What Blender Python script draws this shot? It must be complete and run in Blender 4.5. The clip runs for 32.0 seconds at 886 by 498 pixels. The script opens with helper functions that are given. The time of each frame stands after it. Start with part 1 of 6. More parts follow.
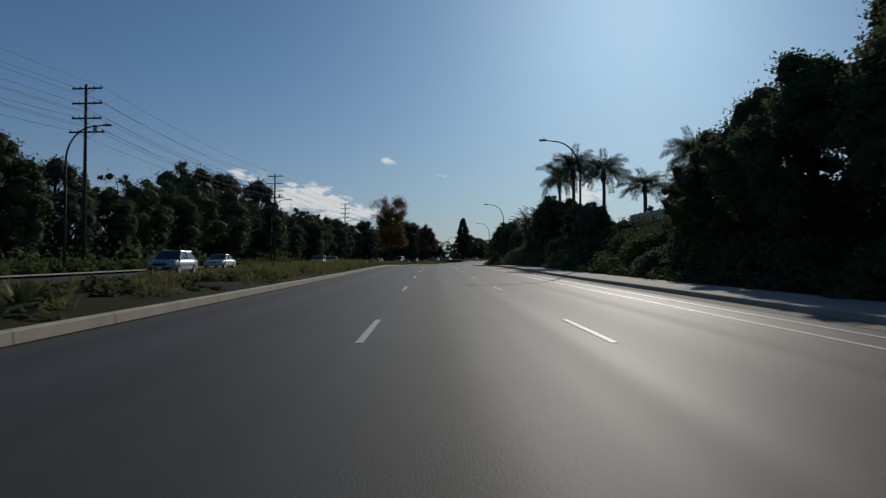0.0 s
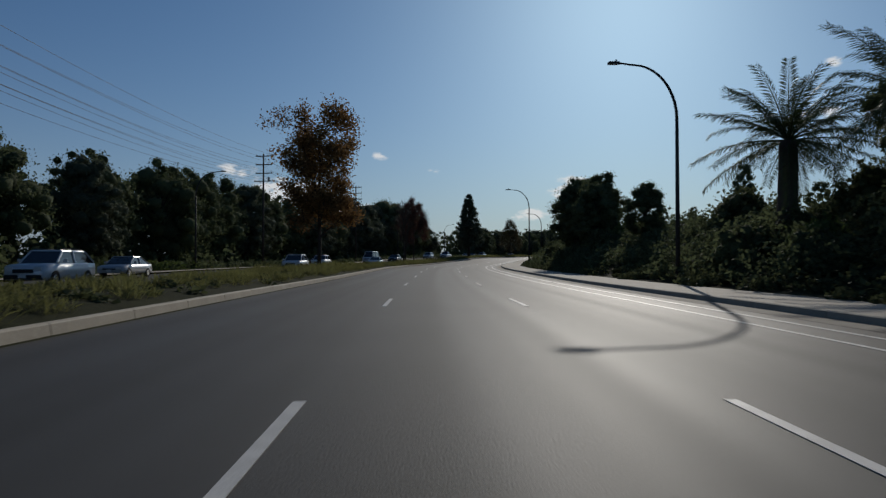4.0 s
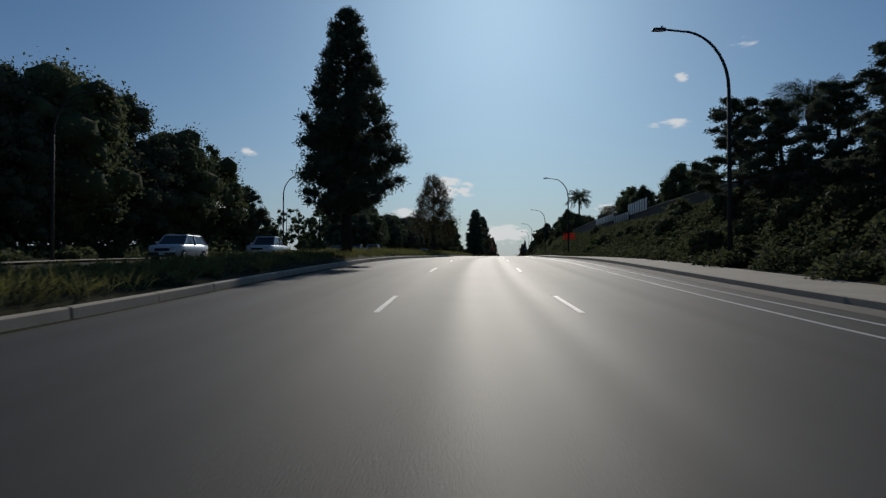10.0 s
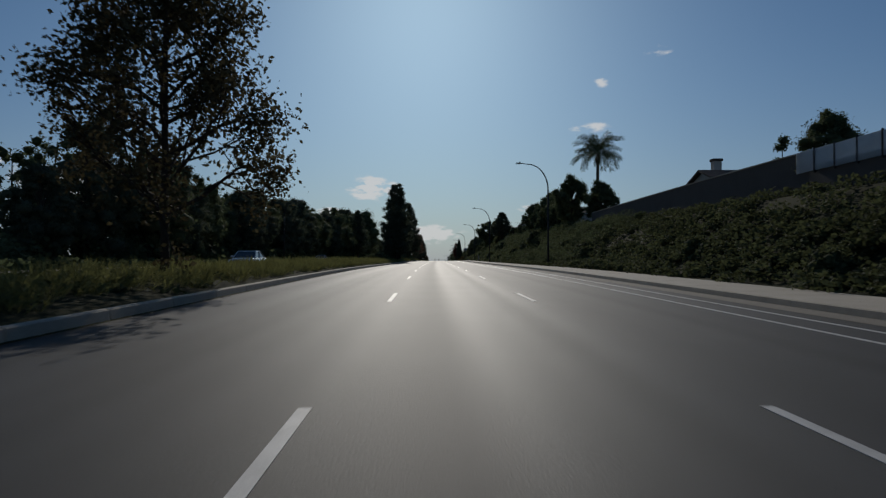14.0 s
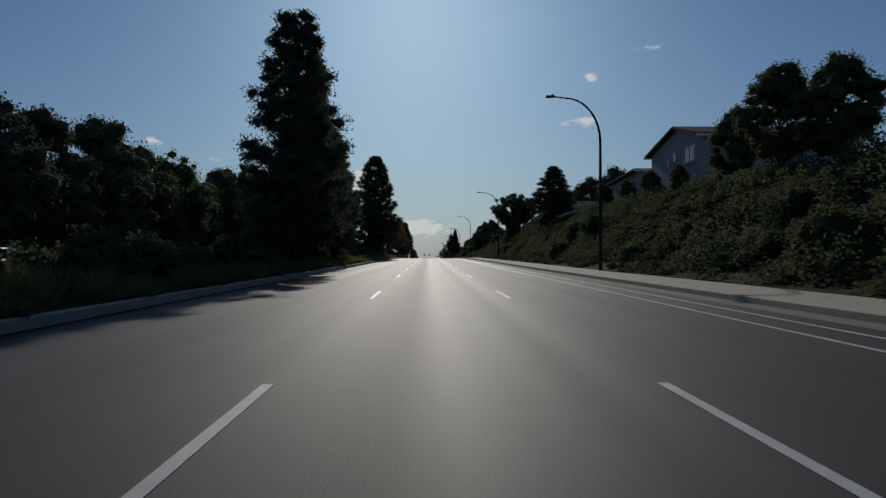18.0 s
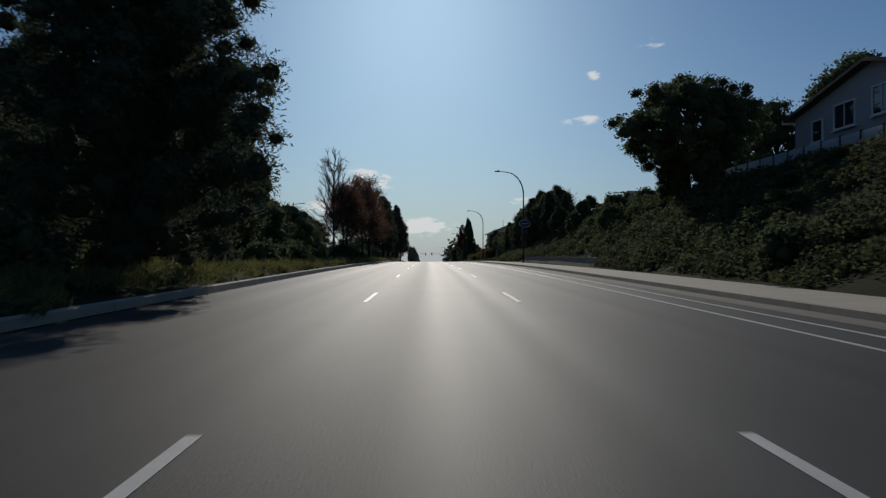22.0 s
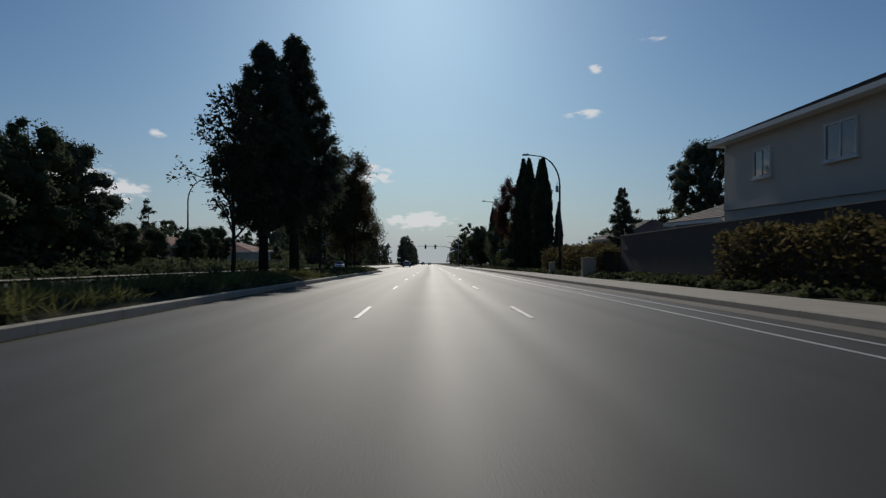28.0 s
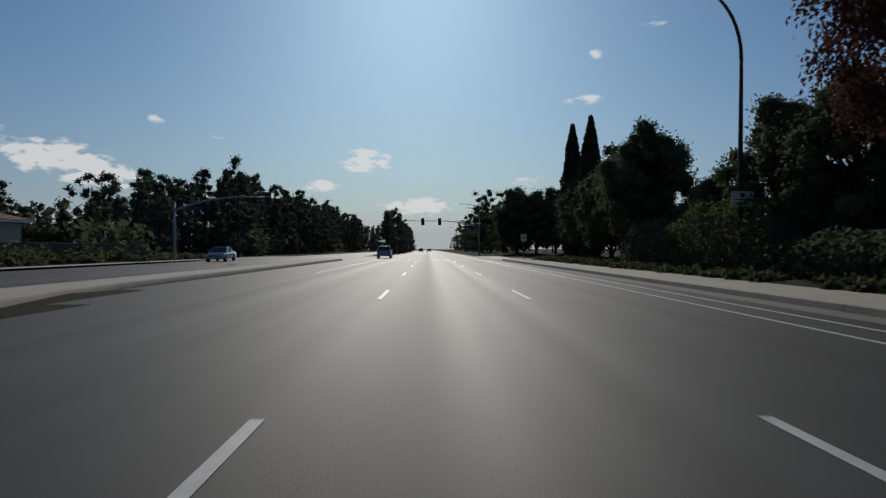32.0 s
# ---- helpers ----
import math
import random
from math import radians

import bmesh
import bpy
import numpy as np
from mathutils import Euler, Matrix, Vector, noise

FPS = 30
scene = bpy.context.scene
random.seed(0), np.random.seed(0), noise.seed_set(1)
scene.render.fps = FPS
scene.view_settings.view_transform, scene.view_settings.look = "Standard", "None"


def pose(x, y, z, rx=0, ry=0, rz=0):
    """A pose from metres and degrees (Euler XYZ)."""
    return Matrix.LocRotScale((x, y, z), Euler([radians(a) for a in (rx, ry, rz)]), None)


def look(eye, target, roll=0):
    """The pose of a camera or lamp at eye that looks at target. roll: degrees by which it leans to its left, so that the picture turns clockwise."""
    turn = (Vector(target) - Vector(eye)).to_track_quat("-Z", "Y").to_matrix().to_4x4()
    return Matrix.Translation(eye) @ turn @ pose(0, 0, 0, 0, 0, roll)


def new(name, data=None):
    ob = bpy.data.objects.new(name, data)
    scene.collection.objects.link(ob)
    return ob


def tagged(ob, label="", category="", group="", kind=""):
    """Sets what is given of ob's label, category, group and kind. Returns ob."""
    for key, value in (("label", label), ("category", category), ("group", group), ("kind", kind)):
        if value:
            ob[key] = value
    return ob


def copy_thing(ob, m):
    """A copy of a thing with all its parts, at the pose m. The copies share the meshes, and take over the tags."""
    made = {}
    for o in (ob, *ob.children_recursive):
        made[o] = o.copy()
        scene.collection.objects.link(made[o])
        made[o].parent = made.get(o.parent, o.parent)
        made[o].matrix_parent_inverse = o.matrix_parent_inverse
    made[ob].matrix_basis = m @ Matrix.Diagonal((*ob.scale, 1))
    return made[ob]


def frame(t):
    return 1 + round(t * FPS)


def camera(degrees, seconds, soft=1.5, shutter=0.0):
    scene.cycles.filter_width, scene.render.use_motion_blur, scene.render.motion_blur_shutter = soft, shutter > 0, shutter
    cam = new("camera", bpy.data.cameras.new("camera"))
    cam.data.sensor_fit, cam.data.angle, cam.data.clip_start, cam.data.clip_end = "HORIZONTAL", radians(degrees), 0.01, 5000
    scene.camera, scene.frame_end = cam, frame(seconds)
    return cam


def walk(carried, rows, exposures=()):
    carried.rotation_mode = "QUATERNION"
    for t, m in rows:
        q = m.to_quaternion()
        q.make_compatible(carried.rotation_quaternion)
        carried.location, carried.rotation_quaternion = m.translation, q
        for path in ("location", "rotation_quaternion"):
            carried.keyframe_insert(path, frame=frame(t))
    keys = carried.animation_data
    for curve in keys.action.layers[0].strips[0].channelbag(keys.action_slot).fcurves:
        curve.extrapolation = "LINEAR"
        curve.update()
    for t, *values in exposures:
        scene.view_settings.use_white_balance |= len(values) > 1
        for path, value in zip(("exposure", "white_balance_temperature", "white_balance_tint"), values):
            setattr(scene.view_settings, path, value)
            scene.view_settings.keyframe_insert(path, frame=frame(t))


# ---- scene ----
cam = camera(66, 32.0, soft=1.3, shutter=0.12)
walk(cam, [
    (0.0, pose(0.00, 0.00, 0.00, 91.62, 0, 17.82)),
    (0.5, pose(-3.37, 9.87, 0.21, 91.55, 0, 17.69)),
    (1.0, pose(-6.75, 19.77, 0.38, 91.48, 0, 17.68)),
    (1.5, pose(-10.12, 29.71, 0.52, 91.54, 0, 17.56)),
    (2.0, pose(-13.48, 39.68, 0.66, 91.58, 0, 17.47)),
    (2.5, pose(-16.84, 49.68, 0.92, 91.50, 0, 17.41)),
    (3.0, pose(-20.20, 59.72, 1.12, 91.36, 0, 17.33)),
    (3.5, pose(-23.53, 69.76, 1.33, 91.38, 0, 17.20)),
    (4.0, pose(-26.86, 79.83, 1.40, 91.23, 0, 17.09)),
    (4.5, pose(-30.18, 89.92, 1.46, 91.16, 0, 17.05)),
    (5.0, pose(-33.50, 100.02, 1.52, 91.15, 0, 17.06)),
    (5.5, pose(-36.82, 110.14, 1.57, 91.20, 0, 17.05)),
    (6.0, pose(-40.13, 120.27, 1.63, 90.95, 0, 16.88)),
    (6.5, pose(-43.37, 130.42, 1.70, 90.96, 0, 16.36)),
    (7.0, pose(-46.48, 140.62, 1.77, 90.80, 0, 15.37)),
    (7.5, pose(-49.41, 150.89, 1.90, 90.80, 0, 14.29)),
    (8.0, pose(-52.11, 161.21, 2.03, 90.87, 0, 12.84)),
    (8.5, pose(-54.52, 171.58, 2.15, 91.04, 0, 11.20)),
    (9.0, pose(-56.64, 182.02, 2.19, 91.09, 0, 9.58)),
    (9.5, pose(-58.46, 192.52, 2.26, 91.07, 0, 8.01)),
    (10.0, pose(-60.01, 203.08, 2.50, 91.16, 0, 6.49)),
    (10.5, pose(-61.28, 213.71, 2.84, 90.96, 0, 4.96)),
    (11.0, pose(-62.27, 224.40, 3.22, 91.11, 0, 3.39)),
    (11.5, pose(-63.00, 235.15, 3.55, 91.01, 0, 2.10)),
    (12.0, pose(-63.53, 245.95, 3.81, 91.03, 0, 1.25)),
    (12.5, pose(-63.93, 256.82, 3.99, 91.05, 0, 0.72)),
    (13.0, pose(-64.26, 267.76, 4.11, 91.09, 0, 0.43)),
    (13.5, pose(-64.55, 278.79, 4.26, 90.99, 0, 0.31)),
    (14.0, pose(-64.83, 289.89, 4.42, 91.15, 0, 0.26)),
    (14.5, pose(-65.09, 301.05, 4.59, 91.09, 0, 0.16)),
    (15.0, pose(-65.33, 312.28, 4.72, 90.96, 0, 0.02)),
    (15.5, pose(-65.54, 323.57, 4.87, 90.87, 0, -0.14)),
    (16.0, pose(-65.73, 334.92, 5.02, 90.83, 0, -0.27)),
    (16.5, pose(-65.89, 346.32, 5.14, 90.81, 0, -0.39)),
    (17.0, pose(-66.03, 357.78, 5.22, 90.62, 0, -0.52)),
    (17.5, pose(-66.15, 369.30, 5.28, 90.60, 0, -0.55)),
    (18.0, pose(-66.26, 380.86, 5.35, 90.68, 0, -0.61)),
    (18.5, pose(-66.37, 392.49, 5.43, 90.65, 0, -0.63)),
    (19.0, pose(-66.49, 404.16, 5.51, 90.62, 0, -0.62)),
    (19.5, pose(-66.60, 415.88, 5.56, 90.57, 0, -0.66)),
    (20.0, pose(-66.71, 427.62, 5.66, 90.51, 0, -0.61)),
    (20.5, pose(-66.84, 439.37, 5.79, 90.55, 0, -0.51)),
    (21.0, pose(-66.98, 451.11, 5.83, 90.53, 0, -0.43)),
    (21.5, pose(-67.12, 462.85, 5.93, 90.48, 0, -0.44)),
    (22.0, pose(-67.26, 474.58, 6.00, 90.53, 0, -0.40)),
    (22.5, pose(-67.42, 486.31, 6.11, 90.58, 0, -0.33)),
    (23.0, pose(-67.57, 498.02, 6.18, 90.62, 0, -0.31)),
    (23.5, pose(-67.73, 509.72, 6.25, 90.60, 0, -0.34)),
    (24.0, pose(-67.89, 521.44, 6.26, 90.64, 0, -0.31)),
    (24.5, pose(-68.06, 533.15, 6.15, 90.76, 0, -0.27)),
    (25.0, pose(-68.25, 544.85, 6.23, 90.66, 0, -0.22)),
    (25.5, pose(-68.44, 556.53, 6.24, 90.58, 0, -0.21)),
    (26.0, pose(-68.63, 568.19, 6.20, 90.52, 0, -0.24)),
    (26.5, pose(-68.80, 579.82, 6.15, 90.45, 0, -0.30)),
    (27.0, pose(-68.97, 591.42, 6.11, 90.28, 0, -0.37)),
    (27.5, pose(-69.12, 602.99, 6.00, 90.18, 0, -0.36)),
    (28.0, pose(-69.28, 614.51, 5.90, 90.03, 0, -0.29)),
    (28.5, pose(-69.45, 625.97, 5.71, 89.65, 0, -0.25)),
    (29.0, pose(-69.63, 637.36, 5.58, 89.52, 0, -0.23)),
    (29.5, pose(-69.81, 648.67, 5.34, 89.42, 0, -0.19)),
    (30.0, pose(-70.00, 659.89, 5.09, 89.20, 0, -0.12)),
    (30.5, pose(-70.20, 671.03, 4.92, 88.94, 0, -0.16)),
    (31.0, pose(-70.38, 682.08, 4.68, 88.88, 0, -0.21)),
    (31.5, pose(-70.55, 693.06, 4.43, 88.80, 0, -0.26)),
    (32.0, pose(-70.70, 703.99, 4.20, 88.86, 0, -0.33)),
], exposures=[(0, -0.54), (9, -0.58), (12.2, -0.64), (13, -0.8), (18, -0.8), (18.8, -0.6), (20, -0.56), (32, -0.58)])

# ---- world, sun ----
SUN_EL, SUN_AZ = radians(24.0), radians(1.8)   # azimuth to the left of +y
world = bpy.data.worlds.new("sky")
scene.world = world
world.use_nodes = True
wn, wl = world.node_tree.nodes, world.node_tree.links
wn.clear()
w_out = wn.new("ShaderNodeOutputWorld")
w_bg = wn.new("ShaderNodeBackground")
w_bg.inputs["Strength"].default_value = 0.060
w_sky = wn.new("ShaderNodeTexSky")
w_sky.sky_type = 'NISHITA'
w_sky.sun_disc = False
w_sky.sun_elevation = SUN_EL
w_sky.sun_rotation = -SUN_AZ
w_sky.dust_density = 0.75
w_sky.air_density = 1.0
w_sky.ozone_density = 4.0
w_tint = wn.new("ShaderNodeVectorMath")
w_tint.operation = 'MULTIPLY'
w_tint.inputs[1].default_value = (0.67, 0.965, 1.18)
wl.new(w_sky.outputs[0], w_tint.inputs[0])
w_haze = wn.new("ShaderNodeMix")     # pale haze low over the horizon
w_haze.data_type = 'RGBA'
w_haze.inputs["B"].default_value = (7.4, 8.3, 10.3, 1)
wl.new(w_tint.outputs[0], w_haze.inputs["A"])


def w_math(op, a, b=None, c=None):
    n = wn.new("ShaderNodeMath")
    n.operation = op
    for k, v in enumerate((a, b, c)):
        if v is None:
            continue
        if isinstance(v, (int, float)):
            n.inputs[k].default_value = v
        else:
            wl.new(v, n.inputs[k])
    return n.outputs[0]


# small fair-weather clouds: azimuth to the right of +y, elevation, half width, half height, strength
w_co = wn.new("ShaderNodeTexCoord")
w_xyz = wn.new("ShaderNodeSeparateXYZ")
wl.new(w_co.outputs["Generated"], w_xyz.inputs[0])
w_up = wn.new("ShaderNodeCombineXYZ")      # the sky goes on level at the horizon
wl.new(w_xyz.outputs[0], w_up.inputs[0])
wl.new(w_xyz.outputs[1], w_up.inputs[1])
wl.new(w_math('MAXIMUM', w_xyz.outputs[2], 0.006), w_up.inputs[2])
wl.new(w_up.outputs[0], w_sky.inputs["Vector"])
w_az = w_math('ARCTAN2', w_xyz.outputs[0], w_xyz.outputs[1])
w_el = w_math('ARCSINE', w_xyz.outputs[2])
wl.new(w_math('MULTIPLY', w_math('EXPONENT', w_math('MULTIPLY', w_math('MAXIMUM', w_el, 0.0), -9.0)), 0.8), w_haze.inputs["Factor"])
w_noise = wn.new("ShaderNodeTexNoise")
w_noise.inputs["Scale"].default_value = 44.0
w_noise.inputs["Detail"].default_value = 7.0
w_map = wn.new("ShaderNodeMapping")
w_map.inputs["Scale"].default_value = (1, 1, 2.4)
wl.new(w_co.outputs["Generated"], w_map.inputs[0])
wl.new(w_map.outputs[0], w_noise.inputs["Vector"])
CLOUDS = [(-1.8, 2.4, 3.0, 0.75, 1.0), (-6.0, 6.2, 2.3, 1.0, 0.9), (-17.9, 7.8, 1.2, 0.55, 0.5), (-9.8, 4.1, 2.2, 0.6, 0.6), (-29.6, 5.8, 3.2, 1.1, 1.0), (-25.8, 4.4, 2.5, 0.8, 0.95), (12.9, 14.7, 0.8, 0.7, 0.5),
          (12.0, 11.0, 2.4, 0.6, 0.45), (17.6, 16.6, 2.4, 0.6, 0.4), (-22.5, 9.0, 1.1, 0.5, 0.5), (-34.0, 7.5, 1.8, 0.7, 0.6), (7.0, 4.5, 2.4, 0.7, 0.5)]
w_sum = 0.0
for a, e, hw, hh, k in CLOUDS:
    dx = w_math('DIVIDE', w_math('SUBTRACT', w_az, radians(a)), radians(hw))
    dy = w_math('DIVIDE', w_math('SUBTRACT', w_el, radians(e)), radians(hh))
    d2 = w_math('ADD', w_math('MULTIPLY', dx, dx), w_math('MULTIPLY', dy, dy))
    w_sum = w_math('ADD', w_math('MULTIPLY', w_math('EXPONENT', w_math('MULTIPLY', d2, -0.9)), k), w_sum)
w_cov = w_math('MULTIPLY', w_sum, w_math('MULTIPLY_ADD', w_noise.outputs["Fac"], 3.6, -0.8))
w_step = wn.new("ShaderNodeMapRange")
w_step.interpolation_type = 'SMOOTHSTEP'
w_step.inputs["From Min"].default_value, w_step.inputs["From Max"].default_value = 0.3, 0.66
w_step.inputs["To Max"].default_value = 0.8
wl.new(w_cov, w_step.inputs["Value"])
w_mix = wn.new("ShaderNodeMix")
w_mix.data_type = 'RGBA'
wl.new(w_step.outputs[0], w_mix.inputs["Factor"])
wl.new(w_haze.outputs["Result"], w_mix.inputs["A"])
w_mix.inputs["B"].default_value = (17.0, 17.0, 17.0, 1)
wl.new(w_mix.outputs["Result"], w_bg.inputs["Color"])
wl.new(w_bg.outputs[0], w_out.inputs["Surface"])

sun = new("sun", bpy.data.lights.new("sun", 'SUN'))
sun.data.energy = 3.2
sun.data.angle = radians(0.6)
sun.data.color = (1.0, 0.94, 0.85)
sun_dir = Vector((-math.sin(SUN_AZ) * math.cos(SUN_EL), math.cos(SUN_AZ) * math.cos(SUN_EL), math.sin(SUN_EL)))
sun.matrix_world = look(sun_dir * 100, (0, 0, 0))


# ---- materials ----
def material(name, color, rough=0.8, vary=0.25, scale=2.0, fine=30.0, bump=0.15, metal=0.0, translucent=0.0, per_piece=0.0, spec=0.25):
    """A surface with two scales of variation, fine relief and, if wanted, light that shines through."""
    m = bpy.data.materials.new(name)
    m.use_nodes = True
    n, l = m.node_tree.nodes, m.node_tree.links
    b = n["Principled BSDF"]
    out = n["Material Output"]
    b.inputs["Roughness"].default_value = rough
    b.inputs["Metallic"].default_value = metal
    b.inputs["Specular IOR Level"].default_value = spec
    co = n.new("ShaderNodeNewGeometry")
    big, small = n.new("ShaderNodeTexNoise"), n.new("ShaderNodeTexNoise")
    for t, s in ((big, scale), (small, fine)):
        t.inputs["Scale"].default_value = s
        t.inputs["Detail"].default_value = 4
        l.new(co.outputs["Position"], t.inputs["Vector"])
    add = n.new("ShaderNodeMath")
    add.operation = 'ADD'
    l.new(big.outputs["Fac"], add.inputs[0])
    l.new(small.outputs["Fac"], add.inputs[1])
    top = add
    if per_piece:
        mul, plus = n.new("ShaderNodeMath"), n.new("ShaderNodeMath")
        mul.operation, plus.operation = 'MULTIPLY_ADD', 'ADD'
        mul.inputs[1].default_value, mul.inputs[2].default_value = 2 * per_piece, -per_piece
        l.new(co.outputs["Random Per Island"], mul.inputs[0])
        l.new(add.outputs[0], plus.inputs[0])
        l.new(mul.outputs[0], plus.inputs[1])
        top = plus
    rng = n.new("ShaderNodeMapRange")
    rng.inputs["From Min"].default_value, rng.inputs["From Max"].default_value = 0.6, 1.4
    rng.inputs["To Min"].default_value, rng.inputs["To Max"].default_value = 1 - vary, 1 + vary
    rng.clamp = False
    l.new(top.outputs[0], rng.inputs["Value"])
    mix = n.new("ShaderNodeVectorMath")
    mix.operation = 'SCALE'
    mix.inputs[0].default_value = color
    l.new(rng.outputs[0], mix.inputs["Scale"])
    l.new(mix.outputs[0], b.inputs["Base Color"])
    if bump:
        bp = n.new("ShaderNodeBump")
        bp.inputs["Strength"].default_value = bump
        bp.inputs["Distance"].default_value = 0.02
        l.new(small.outputs["Fac"], bp.inputs["Height"])
        l.new(bp.outputs[0], b.inputs["Normal"])
    if translucent:
        tr, ms = n.new("ShaderNodeBsdfTranslucent"), n.new("ShaderNodeMixShader")
        ms.inputs[0].default_value = translucent
        l.new(mix.outputs[0], tr.inputs["Color"])
        l.new(b.outputs[0], ms.inputs[1])
        l.new(tr.outputs[0], ms.inputs[2])
        l.new(ms.outputs[0], out.inputs["Surface"])
    return m


ASPHALT = material("asphalt", (0.05, 0.0485, 0.0455), 0.68, 0.16, 0.35, 60, 0.22, spec=0.16)
ASPHALT_DARK = material("asphalt_sealer", (0.035, 0.035, 0.034), 0.95, 0.2, 2, 40, 0.2, spec=0.1)
PAINT = material("road_paint", (0.5, 0.49, 0.46), 0.6, 0.25, 3, 60, 0.2)
YELLOW = material("yellow_paint", (0.55, 0.38, 0.06), 0.6, 0.25, 3, 60, 0.2)
CONCRETE = material("concrete", (0.40, 0.355, 0.285), 0.85, 0.16, 0.9, 25, 0.25, per_piece=0.06)
KERB = material("kerb_concrete", (0.38, 0.335, 0.265), 0.85, 0.2, 1.3, 25, 0.3, per_piece=0.1)
GUTTER = material("gutter_concrete", (0.17, 0.15, 0.12), 0.85, 0.2, 1.0, 25, 0.25)
SOIL = material("soil", (0.085, 0.07, 0.045), 0.95, 0.35, 0.6, 9, 0.8, spec=0.03)
TURF = material("rough_grass_ground", (0.036, 0.037, 0.019), 0.95, 0.4, 0.3, 6, 0.9, spec=0.03)
BARK = material("bark", (0.06, 0.046, 0.036), 0.9, 0.3, 3, 25, 0.8, spec=0.08)
PALM_BARK = material("palm_bark", (0.095, 0.08, 0.065), 0.9, 0.3, 3, 20, 0.8, spec=0.08)
PINE = material("pine_needles", (0.09, 0.106, 0.068), 0.85, 0.3, 1.2, 12, 0, translucent=0.34, per_piece=0.25, spec=0.12)
LEAF = material("dark_green_leaves", (0.098, 0.118, 0.058), 0.85, 0.3, 0.8, 12, 0, translucent=0.42, per_piece=0.3, spec=0.12)
LEAF_LIGHT = material("light_green_leaves", (0.085, 0.115, 0.035), 0.85, 0.3, 0.8, 12, 0, translucent=0.35, per_piece=0.3, spec=0.12)
LEAF_ORANGE = material("orange_autumn_leaves", (0.22, 0.125, 0.05), 0.85, 0.35, 0.9, 12, 0, translucent=0.4, per_piece=0.45, spec=0.12)
LEAF_RUST = material("rusty_autumn_leaves", (0.15, 0.085, 0.055), 0.85, 0.35, 0.9, 12, 0, translucent=0.4, per_piece=0.45, spec=0.12)
LEAF_RED = material("red_autumn_leaves", (0.10, 0.046, 0.035), 0.85, 0.35, 0.9, 12, 0, translucent=0.35, per_piece=0.4, spec=0.12)
LEAF_BROWN = material("olive_brown_leaves", (0.085, 0.07, 0.035), 0.85, 0.35, 0.9, 12, 0, translucent=0.3, per_piece=0.4, spec=0.12)
CYPRESS = material("cypress_foliage", (0.05, 0.066, 0.036), 0.85, 0.3, 1.2, 14, 0, translucent=0.1, per_piece=0.2, spec=0.12)
FROND = material("palm_fronds", (0.06, 0.08, 0.03), 0.5, 0.25, 1.5, 12, 0, translucent=0.2, per_piece=0.2)
GRASS = material("ornamental_grass", (0.155, 0.155, 0.055), 0.8, 0.3, 0.4, 5, 0, translucent=0.45, per_piece=0.35)
GROUNDCOVER = material("ground_cover_leaves", (0.088, 0.1, 0.046), 0.85, 0.35, 0.25, 4, 0, translucent=0.36, per_piece=0.4, spec=0.12)
HEDGE_RED = material("reddish_hedge_leaves", (0.13, 0.105, 0.045), 0.85, 0.35, 0.6, 8, 0, translucent=0.45, per_piece=0.45, spec=0.12)
STEEL = material("dark_painted_steel", (0.035, 0.035, 0.035), 0.75, 0.2, 2, 30, 0.05, spec=0.2)
GALV = material("galvanised_steel", (0.30, 0.30, 0.29), 0.5, 0.15, 3, 40, 0.05, metal=0.6)
WOODPOLE = material("weathered_pole_wood", (0.075, 0.06, 0.048), 0.9, 0.25, 1.5, 25, 0.6)
WIRE = material("cable", (0.025, 0.025, 0.025), 0.6, 0.1, 2, 20, 0)
STUCCO = material("cream_stucco", (0.52, 0.48, 0.41), 0.9, 0.08, 0.7, 40, 0.3)
STUCCO_GREY = material("grey_stucco", (0.36, 0.35, 0.34), 0.9, 0.08, 0.7, 40, 0.3)
TRIM = material("white_trim", (0.68, 0.67, 0.63), 0.6, 0.08, 2, 30, 0.05)
ROOF_TILE = material("brown_roof_tiles", (0.085, 0.065, 0.055), 0.85, 0.3, 1.5, 12, 0.5)
ROOF_RED = material("terracotta_roof_tiles", (0.30, 0.13, 0.085), 0.85, 0.25, 1.5, 12, 0.5)
BLOCK = material("brown_block_wall", (0.11, 0.09, 0.075), 0.92, 0.15, 0.8, 25, 0.4, per_piece=0.12)
BLOCK_GREY = material("grey_block_wall", (0.36, 0.35, 0.32), 0.92, 0.15, 0.8, 25, 0.4, per_piece=0.12)
FENCE_WHITE = material("white_fence_panel", (0.62, 0.62, 0.60), 0.6, 0.1, 1.5, 20, 0.05)
RUBBER = material("tyre_rubber", (0.02, 0.02, 0.02), 0.9, 0.15, 4, 40, 0.1)
BLACK = material("black_plastic", (0.02, 0.02, 0.022), 0.5, 0.1, 4, 40, 0)
CHROME = material("chrome", (0.6, 0.6, 0.6), 0.25, 0.05, 4, 40, 0, metal=1.0)
SIGN_ORANGE = material("orange_sign_sheeting", (0.75, 0.10, 0.03), 0.5, 0.08, 2, 30, 0, translucent=0.35)
SIGN_BLUE = material("blue_sign_sheeting", (0.03, 0.06, 0.12), 0.6, 0.08, 2, 30, 0)
SIGN_WHITE = material("white_sign_sheeting", (0.6, 0.6, 0.58), 0.5, 0.08, 2, 30, 0)
LENS_RED = material("red_lamp_lens", (0.35, 0.02, 0.015), 0.3, 0.05, 4, 30, 0)
LENS_CLEAR = material("clear_lamp_lens", (0.6, 0.6, 0.58), 0.15, 0.05, 4, 30, 0)


